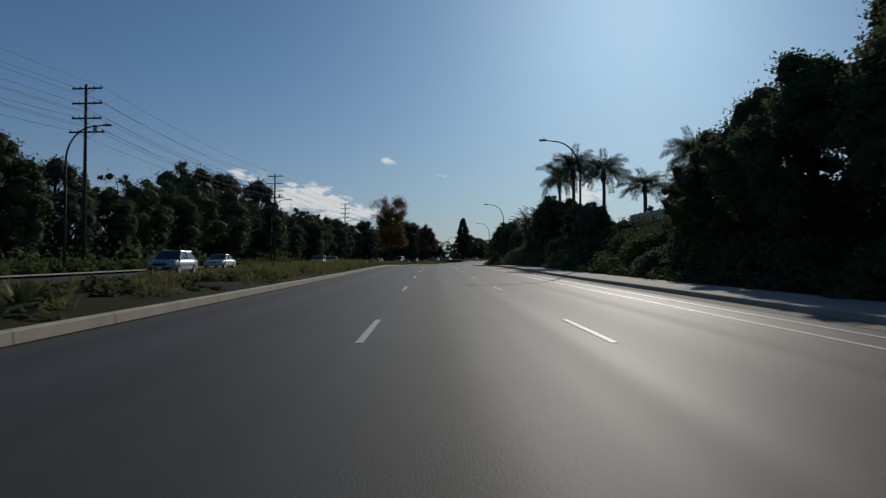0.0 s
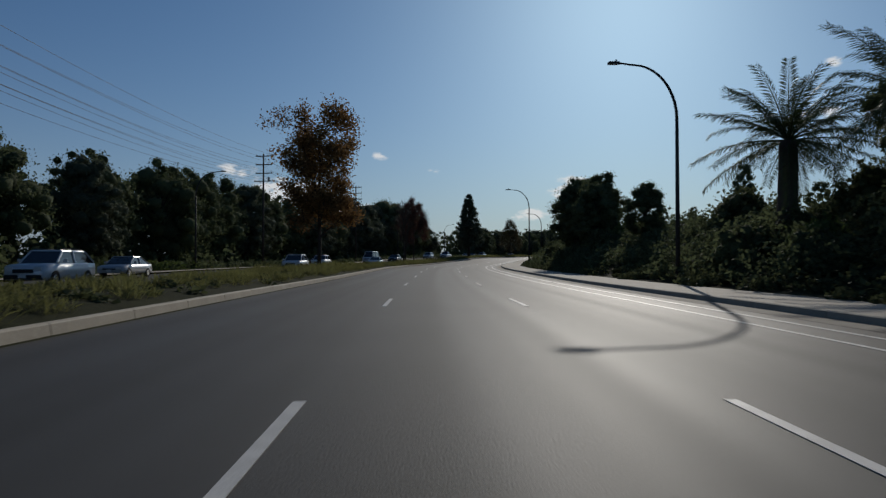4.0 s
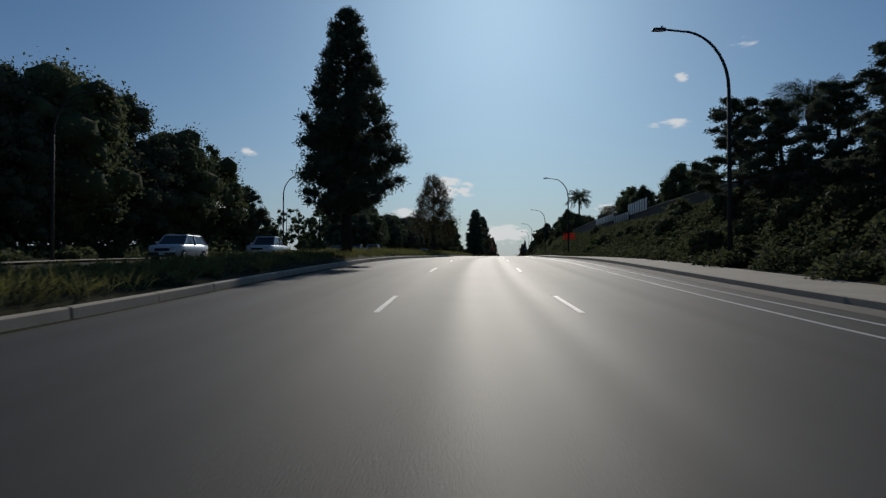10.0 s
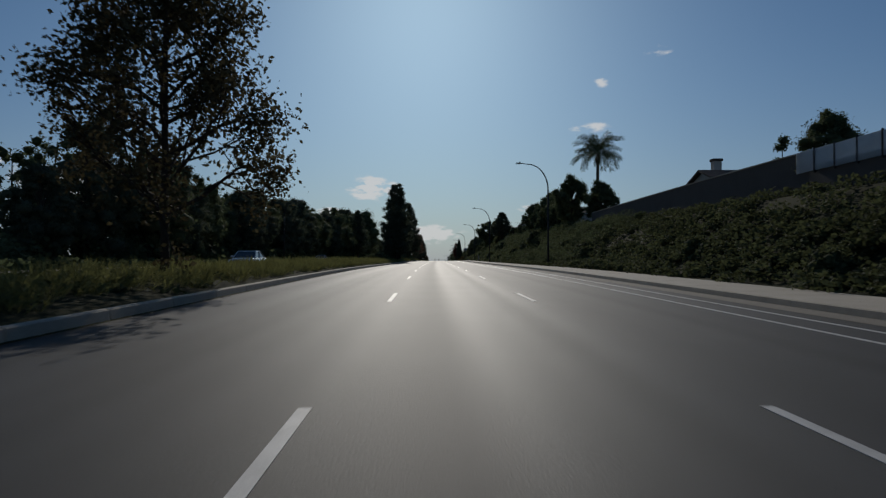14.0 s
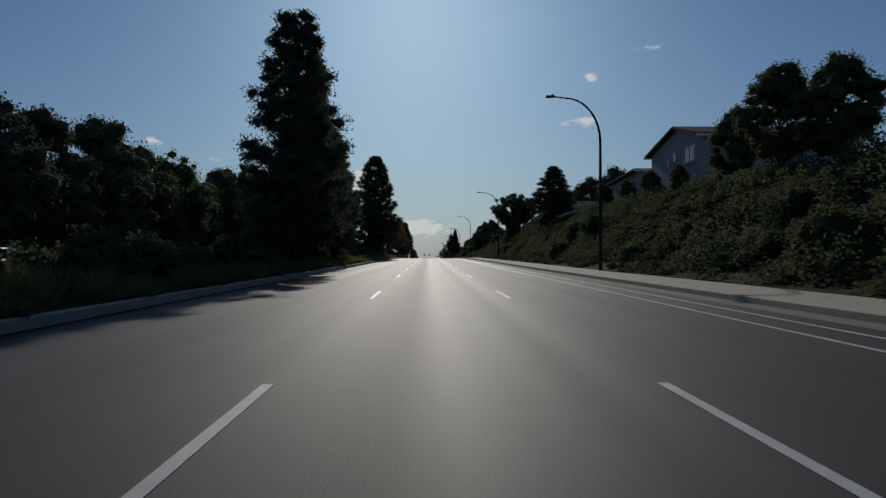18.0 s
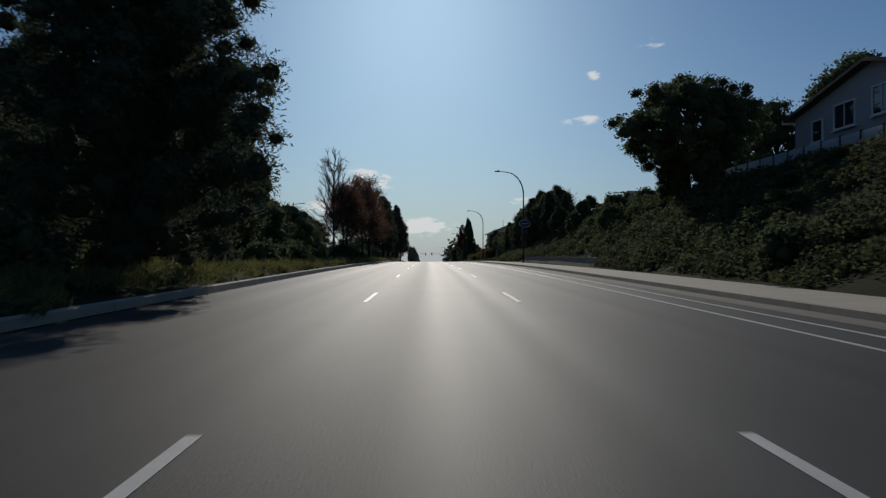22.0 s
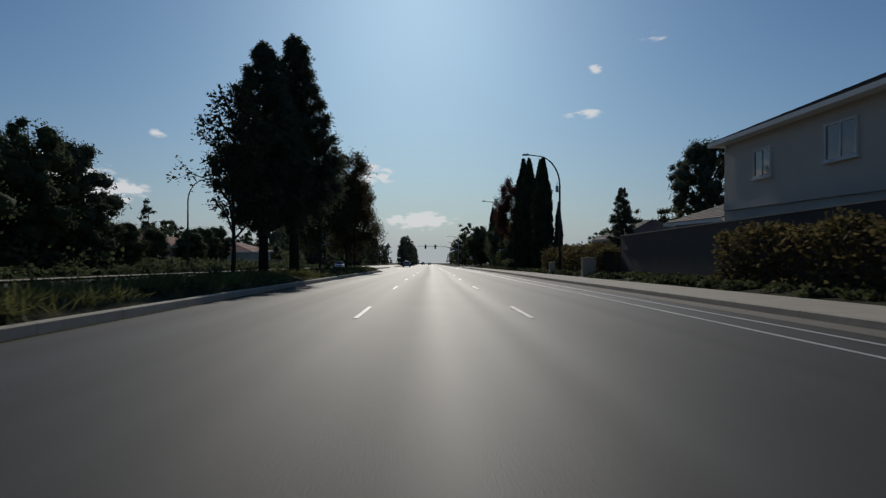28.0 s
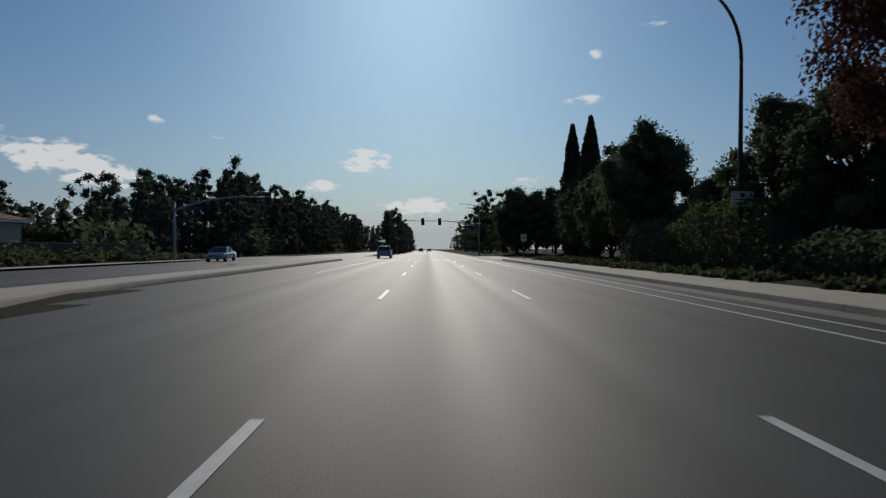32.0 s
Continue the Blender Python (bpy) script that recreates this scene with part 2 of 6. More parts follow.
def glass(name, tint):
    m = bpy.data.materials.new(name)
    m.use_nodes = True
    b = m.node_tree.nodes["Principled BSDF"]
    b.inputs["Base Color"].default_value = (*tint, 1)
    b.inputs["Roughness"].default_value = 0.04
    b.inputs["Specular IOR Level"].default_value = 0.8
    return m


PANE = glass("window_glass", (0.03, 0.035, 0.04))
CAR_GLASS = glass("tinted_car_glass", (0.015, 0.017, 0.02))


def car_paint(name, color):
    m = material(name, color, 0.35, 0.04, 3, 40, 0, metal=0.2)
    m.node_tree.nodes["Principled BSDF"].inputs["Coat Weight"].default_value = 0.8
    return m


# ---- the road's line: the place at every two seconds of travel ----
AXIS = [
    (0.00, 0.00, -1.22),    (-13.48, 39.68, -0.56),    (-26.86, 79.83, 0.18),    (-40.13, 120.27, 0.41),
    (-52.11, 161.21, 0.81),    (-60.01, 203.08, 1.28),    (-63.53, 245.95, 2.59),    (-64.83, 289.89, 3.20),
    (-65.73, 334.92, 3.80),    (-66.26, 380.86, 4.13),    (-66.71, 427.62, 4.44),    (-67.26, 474.58, 4.78),
    (-67.89, 521.44, 5.04),    (-68.63, 568.19, 4.98),    (-69.28, 614.51, 4.68),    (-70.00, 659.89, 3.87),
    (-70.70, 703.99, 2.98),
]
FIRST, LAST = AXIS[0], AXIS[-1]


def axis(u):
    """The point of the line at u seconds of travel, and its direction."""
    n = len(AXIS) - 1
    if u < 0 or u > 2 * n:
        i, k = (0, 1) if u < 0 else (n, n - 1)
        p, q = Vector(AXIS[i]), Vector(AXIS[k])
        way = (q - p) if u < 0 else (p - q)
        step = way / 2
        return p + step * (u if u < 0 else u - 2 * n), way.normalized()
    i = min(int(u / 2), n - 1)
    f = u / 2 - i
    pts = [Vector(AXIS[min(max(k, 0), n)]) for k in (i - 1, i, i + 1, i + 2)]
    if i == 0:
        pts[0] = 2 * pts[1] - pts[2]
    if i == n - 1:
        pts[3] = 2 * pts[2] - pts[1]
    a, b, c, d = pts
    p = 0.5 * (2 * b + (c - a) * f + (2 * a - 5 * b + 4 * c - d) * f * f + (3 * b - a - 3 * c + d) * f ** 3)
    t = 0.5 * ((c - a) + 2 * (2 * a - 5 * b + 4 * c - d) * f + 3 * (3 * b - a - 3 * c + d) * f * f)
    return p, t.normalized()


def smooth(x, a, b):
    x = min(max((x - a) / (b - a), 0), 1)
    return x * x * (3 - 2 * x)


def table(u, rows):
    """Straight lines between pairs of u and value."""
    for (a, va), (b, vb) in zip(rows, rows[1:]):
        if u <= b:
            return va + (vb - va) * min(max((u - a) / (b - a), 0), 1)
    return rows[-1][1]


BANK = [(-6, 3), (2, 3.4), (5, 3.0), (7, 3.0), (9, 3.6), (12, 3.8), (16, 4.0), (19, 5.0), (21, 5.5), (24, 5.2), (26, 3.5), (28, 1.2), (29.5, 0.5), (33, 0.3), (60, 0.3)]
MEDIAN = [(-6, -11.8), (60, -11.8)]
KERB_L, KERB_R, WALK_R = -6.2, 7.75, 10.5
OPP_IN, OPP_OUT, WALK_L = -11.6, -23.4, -25.6


def median_edge(u):
    """The kerb of the planted median, which draws back for the turning lane."""
    return KERB_L - 3.4 * smooth(u, 31.7, 33.0)


def ground_z(u, lat):
    """The height of the ground above the road's line."""
    if 35.45 < u < 37.3 and abs(lat) < 120:
        return -0.04
    if lat > WALK_R:
        h = table(u, BANK)
        return 0.15 + h * smooth(lat, WALK_R + 0.6, 18.5) + 0.012 * max(lat - 30, 0) * (1 if lat < 200 else 0) * 0.2
    if lat < WALK_L:
        return 0.12 + 1.2 * smooth(-lat, 27, 45)
    if OPP_IN < lat < median_edge(u) and (u < 35.35 or u > 38.4):
        return 0.13 + 0.22 * (u < 32.2) * smooth(lat, OPP_IN, OPP_IN + 1.5) * smooth(-lat, -KERB_L, -KERB_L + 1.5)
    return -0.04


# how far the lanes swing to the right of the line
SWING = [(0, 0.45), (4.5, 0.4), (7, 0.3), (8.7, -0.2), (10, -0.05), (10.6, 0.3), (12, 0.6), (14, 0.53), (15, 0.42), (17.6, 0.06), (20, -0.15), (24, 0), (30, -0.05), (31, 0.2), (33, 0.3)]


def place(u, lat, up=0.0, ground=True, lane=False):
    p, d = axis(u)
    side = Vector((d.y, -d.x, 0)).normalized()
    z = p.z + (ground_z(u, lat) if ground else 0) + up
    if lane:
        lat += table(u, SWING) * smooth(14 - lat, 0, 3) * smooth(lat + 17, 0, 4)
    return Vector((p.x + side.x * lat, p.y + side.y * lat, z))


def heading(u):
    d = axis(u)[1]
    return math.atan2(-d.x, d.y)


def spot(u, lat, up=0.0, turn=0.0, scale=1.0, ground=True, tall=None, lane=False):
    """The pose of a thing beside the road: its own +y looks along the road. lane: laid flat on the road's slope."""
    if lane:
        d = (place(u + 0.03, lat, 0, False, True) - place(u - 0.03, lat, 0, False, True)).normalized()
        x = Vector((d.y, -d.x, 0)).normalized()
        m = Matrix((x, d, x.cross(d))).transposed().to_4x4()
        return Matrix.Translation(place(u, lat, up, ground, True)) @ m
    return Matrix.Translation(place(u, lat, up, ground, lane)) @ Matrix.Rotation(heading(u) + radians(turn), 4, 'Z') @ Matrix.Diagonal((scale, scale, tall or scale, 1))


# ---- meshes ----
class Build:
    """Gathers corners and faces of one mesh."""

    def __init__(self):
        self.v, self.f = [], []

    def box(self, c, s, m=None, taper=1.0):
        k = len(self.v)
        for z in (-0.5, 0.5):
            g = 1 if z < 0 else taper
            for x, y in ((-0.5, -0.5), (0.5, -0.5), (0.5, 0.5), (-0.5, 0.5)):
                p = Vector((c[0] + x * s[0] * g, c[1] + y * s[1] * g, c[2] + z * s[2]))
                self.v.append(m @ p if m else p)
        self.f += [(k + 3, k + 2, k + 1, k), (k + 4, k + 5, k + 6, k + 7)]
        self.f += [(k + i, k + (i + 1) % 4, k + 4 + (i + 1) % 4, k + 4 + i) for i in range(4)]
        return self

    def tube(self, points, radii, sides=8, caps=True):
        base = len(self.v)
        pts = [Vector(p) for p in points]
        x = None
        for i, p in enumerate(pts):
            d = (pts[min(i + 1, len(pts) - 1)] - pts[max(i - 1, 0)]).normalized()
            if x is None:
                x = d.orthogonal().normalized()
            x = (x - d * x.dot(d)).normalized()
            y = d.cross(x)
            r = radii[i] if isinstance(radii, (list, tuple)) else radii
            for k in range(sides):
                a = 2 * math.pi * k / sides
                self.v.append(p + (x * math.cos(a) + y * math.sin(a)) * r)
        for i in range(len(pts) - 1):
            for k in range(sides):
                a, b = base + i * sides + k, base + i * sides + (k + 1) % sides
                self.f.append((a, b, b + sides, a + sides))
        if caps:
            self.f.append(tuple(base + k for k in reversed(range(sides))))
            self.f.append(tuple(base + (len(pts) - 1) * sides + k for k in range(sides)))
        return self

    def prism(self, outline, axis_from, axis_to):
        """An outline of (across, up) pairs drawn out along y from one value to another."""
        k, n = len(self.v), len(outline)
        for y in (axis_from, axis_to):
            self.v += [Vector((a, y, b)) for a, b in outline]
        self.f += [tuple(k + i for i in range(n)), tuple(k + n + i for i in reversed(range(n)))]
        self.f += [(k + (i + 1) % n, k + i, k + n + i, k + n + (i + 1) % n) for i in range(n)]
        return self

    def quad(self, a, b, c, d):
        k = len(self.v)
        self.v += [a, b, c, d]
        self.f.append((k, k + 1, k + 2, k + 3))
        return self

    def mesh(self, name, mat, soft=False):
        me = bpy.data.meshes.new(name)
        me.from_pydata([tuple(p) for p in self.v], [], self.f)
        me.materials.append(mat)
        if soft:
            me.polygons.foreach_set("use_smooth", [True] * len(me.polygons))
        me.update()
        return me


def part(name, built, mat, parent=None, label="", soft=False):
    me = built if isinstance(built, bpy.types.Mesh) else built.mesh(name, mat, soft)
    ob = new(name, me)
    if parent is not None:
        ob.parent = parent
    if label:
        ob["label"] = label
    return ob


def thing(name, m, label, category, group="", kind=""):
    ob = new(name)
    ob.matrix_basis = m
    ob.empty_display_size = 0.2
    return tagged(ob, label, category, group, kind)


MADE = {}


def put(key, maker, m, label="", group=""):
    """Builds a kind of thing at its first use and copies it afterwards."""
    if key in MADE:
        ob = copy_thing(MADE[key], m)
        ob.matrix_basis = m
    else:
        ob = maker()
        ob.matrix_basis = m
        MADE[key] = ob
    return tagged(ob, label, "", group)


def leaf_mesh(name, centres, sizes, mat, rng, droop=0.0, long=1.6):
    """Many small folded leaf sprays in one mesh."""
    n = len(centres)
    c = np.asarray(centres)
    s = np.asarray(sizes)[:, None]
    a = rng.normal(size=(n, 3))
    a[:, 2] = a[:, 2] * 0.6 - droop
    a /= np.linalg.norm(a, axis=1)[:, None]
    b = np.cross(a, rng.normal(size=(n, 3)))
    b /= np.linalg.norm(b, axis=1)[:, None]
    nrm = np.cross(a, b)
    v = np.empty((n, 4, 3))
    v[:, 0] = c - a * s * long * 0.5
    v[:, 1] = c + b * s * 0.5 + nrm * s * 0.12
    v[:, 2] = c + a * s * long * 0.5
    v[:, 3] = c - b * s * 0.5 + nrm * s * 0.12
    me = bpy.data.meshes.new(name)
    me.vertices.add(4 * n)
    me.vertices.foreach_set("co", v.ravel())
    me.loops.add(4 * n)
    me.loops.foreach_set("vertex_index", np.arange(4 * n, dtype=np.int32))
    me.polygons.add(n)
    me.polygons.foreach_set("loop_start", np.arange(0, 4 * n, 4, dtype=np.int32))
    me.materials.append(mat)
    me.update(calc_edges=True)
    return me


def ball(level):
    bm = bmesh.new()
    bmesh.ops.create_icosphere(bm, subdivisions=level, radius=1.0)
    v, f = np.array([p.co[:] for p in bm.verts]), np.array([[p.index for p in q.verts] for q in bm.faces])
    bm.free()
    return v, f


BALLS = {1: ball(1), 2: ball(2)}


def tuft_mesh(name, centres, radii, per, leaf, mat, rng, long=1.6, out=0.0, core=0.8, level=1, near=0.72, far=1.15):
    """Clumps of foliage in one mesh: each is an uneven dense heart with leaf sprays over its skin. out: how far the sprays point outwards."""
    cen, rad, per = np.asarray(centres, float), np.asarray(radii, float), np.asarray(per, int)
    m, n = len(cen), int(per.sum())
    idx = np.repeat(np.arange(m), per)
    d = rng.normal(size=(n, 3))
    d /= np.linalg.norm(d, axis=1)[:, None]
    c = cen[idx] + d * rad[idx] * (near + (far - near) * rng.random((n, 1)) ** 1.7)
    s = leaf * rng.uniform(0.6, 1.35, (n, 1))
    a = rng.normal(size=(n, 3)) + d * out * 1.7
    a /= np.linalg.norm(a, axis=1)[:, None]
    b = np.cross(a, rng.normal(size=(n, 3)))
    b /= np.linalg.norm(b, axis=1)[:, None]
    nrm = np.cross(a, b)
    v = np.empty((n, 4, 3))
    v[:, 0] = c - a * s * long * 0.5
    v[:, 1] = c + b * s * 0.5 + nrm * s * 0.12
    v[:, 2] = c + a * s * long * 0.5
    v[:, 3] = c - b * s * 0.5 + nrm * s * 0.12
    bv, bf = BALLS[level]
    k = len(bv)
    heart = cen[:, None] + bv[None] * rad[:, None] * core * rng.uniform(0.78, 1.14, (m, k, 1))
    tri = (4 * n + bf[None] + (np.arange(m) * k)[:, None, None]).reshape(-1)
    me = bpy.data.meshes.new(name)
    me.vertices.add(4 * n + m * k)
    me.vertices.foreach_set("co", np.concatenate([v.ravel(), heart.ravel()]))
    me.loops.add(4 * n + len(tri))
    me.loops.foreach_set("vertex_index", np.concatenate([np.arange(4 * n), tri]).astype(np.int32))
    me.polygons.add(n + len(tri) // 3)
    me.polygons.foreach_set("loop_start", np.concatenate([np.arange(0, 4 * n, 4), 4 * n + np.arange(0, len(tri), 3)]).astype(np.int32))
    me.polygons.foreach_set("use_smooth", np.arange(n + len(tri) // 3) >= n)
    me.materials.append(mat)
    me.update(calc_edges=True)
    return me


# ---- ground, road, kerbs ----
def strip(name, lats, u0, u1, step, mat, label, category="road", up=0.0, ground=False, kind="structure"):
    b = Build()
    n = max(int((u1 - u0) / step), 1)
    for i in range(n + 1):
        u = u0 + (u1 - u0) * i / n
        for lat in lats:
            b.v.append(place(u, lat, up, ground, True))
    w = len(lats)
    for i in range(n):
        for k in range(w - 1):
            a = i * w + k
            b.f.append((a, a + 1, a + 1 + w, a + w))
    ob = part(name, b, mat, soft=True)
    across = ob.data.attributes.new("across", 'FLOAT', 'POINT')
    across.data.foreach_set("value", np.array([lat for i in range(n + 1) for lat in lats], dtype=np.float32))
    return tagged(ob, label, category, "", kind)


SIDE = Vector((AXIS[-1][1] - AXIS[0][1], AXIS[0][0] - AXIS[-1][0], 0)).normalized()


def ground_sheet():
    lats = [-3000, -900, -300, -120, -70, -50, -42, -36, -32, -29, -27, -25.7, -25.5, -23.5, -23.3, -18, -11.7, -11.5, -10.5, -9.5, -8.5, -7.5, -6.4, -6.1, 0, 7.6, 7.9,
            10.4, 10.6, 11.4, 12.4, 13.4, 14.6, 16, 17.5, 19, 22, 27, 35, 50, 80, 150, 400, 1000, 3000]
    us = [-60, -20, -8] + [-6 + 0.25 * i for i in range(0, 180)] + [40, 45, 52, 62, 80, 110, 160, 240]
    b = Build()
    for u in us:
        for lat in lats:
            near = min(max(lat, -120), 120)
            p = place(u, near, lane=True) + SIDE * (lat - near)
            j = 0.25 * noise.noise(p * 0.35) if (lat > 11 or lat < -27) else 0.0
            b.v.append(Vector((p.x, p.y, p.z + j)))
    w = len(lats)
    for i in range(len(us) - 1):
        for k in range(w - 1):
            a = i * w + k
            b.f.append((a, a + 1, a + 1 + w, a + w))
    return tagged(part("ground", b, TURF, soft=True), "dry grassy ground and planted slopes beside the road", "ground", "", "structure")


ground_sheet()


def lane_wear(m):
    """Lengthwise streaks of wear across the lanes: paler between the wheel tracks."""
    n, l = m.node_tree.nodes, m.node_tree.links
    b = n["Principled BSDF"]
    at = n.new("ShaderNodeAttribute")
    at.attribute_name = "across"
    wear = n.new("ShaderNodeTexNoise")
    wear.noise_dimensions = '1D'
    wear.inputs["Scale"].default_value = 0.8
    wear.inputs["Detail"].default_value = 1
    l.new(at.outputs["Fac"], wear.inputs["W"])
    rng = n.new("ShaderNodeMapRange")
    rng.inputs["From Min"].default_value, rng.inputs["From Max"].default_value = 0.3, 0.7
    rng.inputs["To Min"].default_value, rng.inputs["To Max"].default_value = 0.8, 1.2
    l.new(wear.outputs["Fac"], rng.inputs["Value"])
    old = b.inputs["Base Color"].links[0].from_socket
    mul = n.new("ShaderNodeVectorMath")
    mul.operation = 'SCALE'
    l.new(old, mul.inputs[0])
    l.new(rng.outputs[0], mul.inputs["Scale"])
    l.new(mul.outputs[0], b.inputs["Base Color"])
    gloss = n.new("ShaderNodeMapRange")
    gloss.inputs["From Min"].default_value, gloss.inputs["From Max"].default_value = 0.3, 0.7
    gloss.inputs["To Min"].default_value, gloss.inputs["To Max"].default_value = 0.70, 0.64
    l.new(wear.outputs["Fac"], gloss.inputs["Value"])
    l.new(gloss.outputs[0], b.inputs["Roughness"])


lane_wear(ASPHALT)
ROAD_END = 62
strip("cross_street", [-110, -60, -26, -6.3], 35.45, 37.3, 0.3, ASPHALT, "grey asphalt side street at the crossing", up=-0.006)
strip("cross_street_right", [7.7, 12, 30, 60, 110], 35.45, 37.3, 0.3, ASPHALT, "grey asphalt side street at the crossing", up=-0.006)
strip("road", [-6.22, -4.9, -1.48, 2.18, 5.6, 7.0, 7.72], -6, ROAD_END, 0.25, ASPHALT, "grey worn asphalt carriageway with three lanes and a bicycle lane", up=0.0)
strip("opposite_road", [-23.4, -20, -15.5, -11.6], -6, ROAD_END, 0.25, ASPHALT, "grey asphalt carriageway for the opposite traffic", up=0.0)
strip("gutter", [7.05, 7.74], -6, ROAD_END, 0.25, GUTTER, "tan concrete gutter along the kerb", "gutter", up=0.005)


# ---- trees and shrubs: one maker for each kind ----
def limb_points(a, b, sag, n=4):
    a, b = Vector(a), Vector(b)
    return [a.lerp(b, i / n) + Vector((0, 0, sag * 4 * (i / n) * (1 - i / n))) for i in range(n + 1)]


def conifer(seed, H=15.0, R=3.7, base=1.5, boughs=66, slim=0.72, clump=1.0, needle=0.07, dense=1.0):
    """A pine with dense rounded needle clumps along its boughs."""
    rng = np.random.default_rng(seed)
    tree = thing("conifer_tree", Matrix(), "tall dark green pine with dense needle boughs", "tree")
    lean = rng.normal(0, 0.15, 2)
    trunk = Build().tube([(0, 0, -0.3), (0, 0, H * 0.3), (lean[0] * 0.5, lean[1] * 0.5, H * 0.65), (lean[0], lean[1], H * 0.97)], [0.34, 0.26, 0.15, 0.02], 9)
    cen, rad, per, wood = [], [], [], Build()
    for i in range(boughs):
        f = (i + rng.random()) / boughs
        z = base + (H - base) * f ** 0.85
        g = (z - base) / (H - base)
        reach = R * min(1.0, 0.62 + 2.2 * g) * (1 - g) ** slim * rng.uniform(0.8, 1.03) + 0.12
        a = i * 2.4 + rng.normal(0, 0.3)
        tip = Vector((math.cos(a) * reach, math.sin(a) * reach, z + reach * rng.uniform(0.0, 0.32)))
        root = Vector((0, 0, z - 0.18 * reach))
        wood.tube(limb_points(root, tip, -0.05 * reach, 2), [0.05, 0.03, 0.01], 4, False)
        for k in range(2 + int(reach / 0.8)):
            q = root.lerp(tip, 1.0 - 0.2 * k - rng.uniform(0, 0.08))
            r = (0.2 + 0.11 * reach) * rng.uniform(0.7, 1.25) * clump * (1 + 0.14 * k)
            cen.append(np.array(q) + np.clip(rng.normal(0, 0.08 + 0.05 * reach * (k > 0), 3), -0.3, 0.3))
            rad.append((r, r, r * rng.uniform(0.75, 1.1)))
            per.append(int(dense * (80 + 270 * r * r)) if k < 3 else 30)
    for k in range(5):
        cen.append((lean[0], lean[1], H * (0.93 + 0.015 * k)))
        rad.append((0.3 - 0.045 * k, 0.3 - 0.045 * k, 0.34))
        per.append(50)
    part("trunk", trunk, BARK, tree, soft=True)
    part("limb", wood, BARK, tree, soft=True)
    part("crown", tuft_mesh("crown", cen, rad, per, needle, PINE, rng, 3.6, 0.7, 0.54, 2, 0.46, 1.5), None, tree)
    return tree


def broadleaf(seed, H=10.0, R=4.0, base=2.2, clumps=70, per=48, leaf=0.24, mat=None, top=0.55, label="broad dark green leafy tree", name="broadleaf_tree", spread=0.55, flat=0.8, hollow=0.45):
    rng = np.random.default_rng(seed)
    tree = thing(name, Matrix(), label, "tree")
    trunk = Build().tube([(0, 0, -0.3), (0.05, 0.03, base * 0.6), (0.1 * rng.normal(), 0.1 * rng.normal(), H * 0.5), (0, 0, H * 0.86)], [0.026 * H, 0.021 * H, 0.012 * H, 0.02], 9)
    wood, cen, rad, many = Build(), [], [], []
    for i in range(clumps):
        d = rng.normal(size=3)
        d /= np.linalg.norm(d)
        r = rng.uniform(hollow, 1.0) ** 0.6 * rng.uniform(0.8, 1.06)
        s = R * spread * (0.2 + 0.34 * rng.random() ** 1.5)
        c = Vector((d[0] * (R - 0.5 * s) * r, d[1] * (R - 0.5 * s) * r, base + (H - base - 0.5 * s) * (0.5 + 0.5 * d[2] * r)))
        g = (c.z - base) / (H - base)
        squeeze = 1 - max(0, g - (1 - top)) / top * 0.55
        c.x, c.y = c.x * squeeze, c.y * squeeze
        if rng.random() < 0.4:
            root = Vector((0, 0, max(base * 0.7, c.z - 0.35 * H * rng.uniform(0.5, 1))))
            wood.tube(limb_points(root, c, 0.03 * H, 3), [0.007 * H, 0.005 * H, 0.003 * H, 0.001 * H], 5, False)
        cen.append(c)
        rad.append((s, s, s * flat * rng.uniform(0.85, 1.15)))
        many.append(int(per * (0.45 + 3.2 * (s / (R * spread)) ** 1.5)))
    part("trunk", trunk, BARK, tree, soft=True)
    part("limb", wood, BARK, tree, soft=True)
    part("crown", tuft_mesh("crown", cen, rad, many, leaf, mat or LEAF, rng, 1.7, 0.25, 0.68, 1, 0.62, 1.2), None, tree)
    return tree


def layered_pine(seed, H=8.0, R=3.6):
    """A spreading pine whose foliage lies in flat uneven tiers."""
    rng = np.random.default_rng(seed)
    tree = thing("spreading_pine", Matrix(), "dark spreading pine with flat tiers of needles on the slope", "tree")
    trunk = Build().tube([(0, 0, -0.3), (0.2, 0.1, H * 0.35), (-0.1, 0.1, H * 0.7), (0.1, 0, H * 0.95)], [0.24, 0.18, 0.11, 0.03], 8)
    cen, rad, per, wood = [], [], [], Build()
    for i in range(26):
        g = 0.12 + 0.86 * i / 25
        reach = R * (1 - 0.72 * g ** 1.6) * rng.uniform(0.65, 1.1)
        a = i * 2.4 + rng.normal(0, 0.3)
        tip = Vector((math.cos(a) * reach, math.sin(a) * reach, H * g + rng.uniform(-0.1, 0.25)))
        root = Vector((0, 0, H * g - 0.4))
        wood.tube(limb_points(root, tip, -0.1, 2), [0.06, 0.04, 0.012], 4, False)
        for k in range(4):
            q = root.lerp(tip, 1.02 - 0.21 * k)
            r = rng.uniform(0.42, 0.72)
            cen.append(np.array(q) + rng.normal(0, 0.16, 3) * (1.6, 1.6, 0.6))
            rad.append((r, r, r * rng.uniform(0.42, 0.6)))
            per.append(120)
    part("trunk", trunk, BARK, tree, soft=True)
    part("limb", wood, BARK, tree, soft=True)
    part("crown", tuft_mesh("crown", cen, rad, per, 0.085, PINE, rng, 3.0, 0.7, 0.75, 1, 0.7, 1.3), None, tree)
    return tree


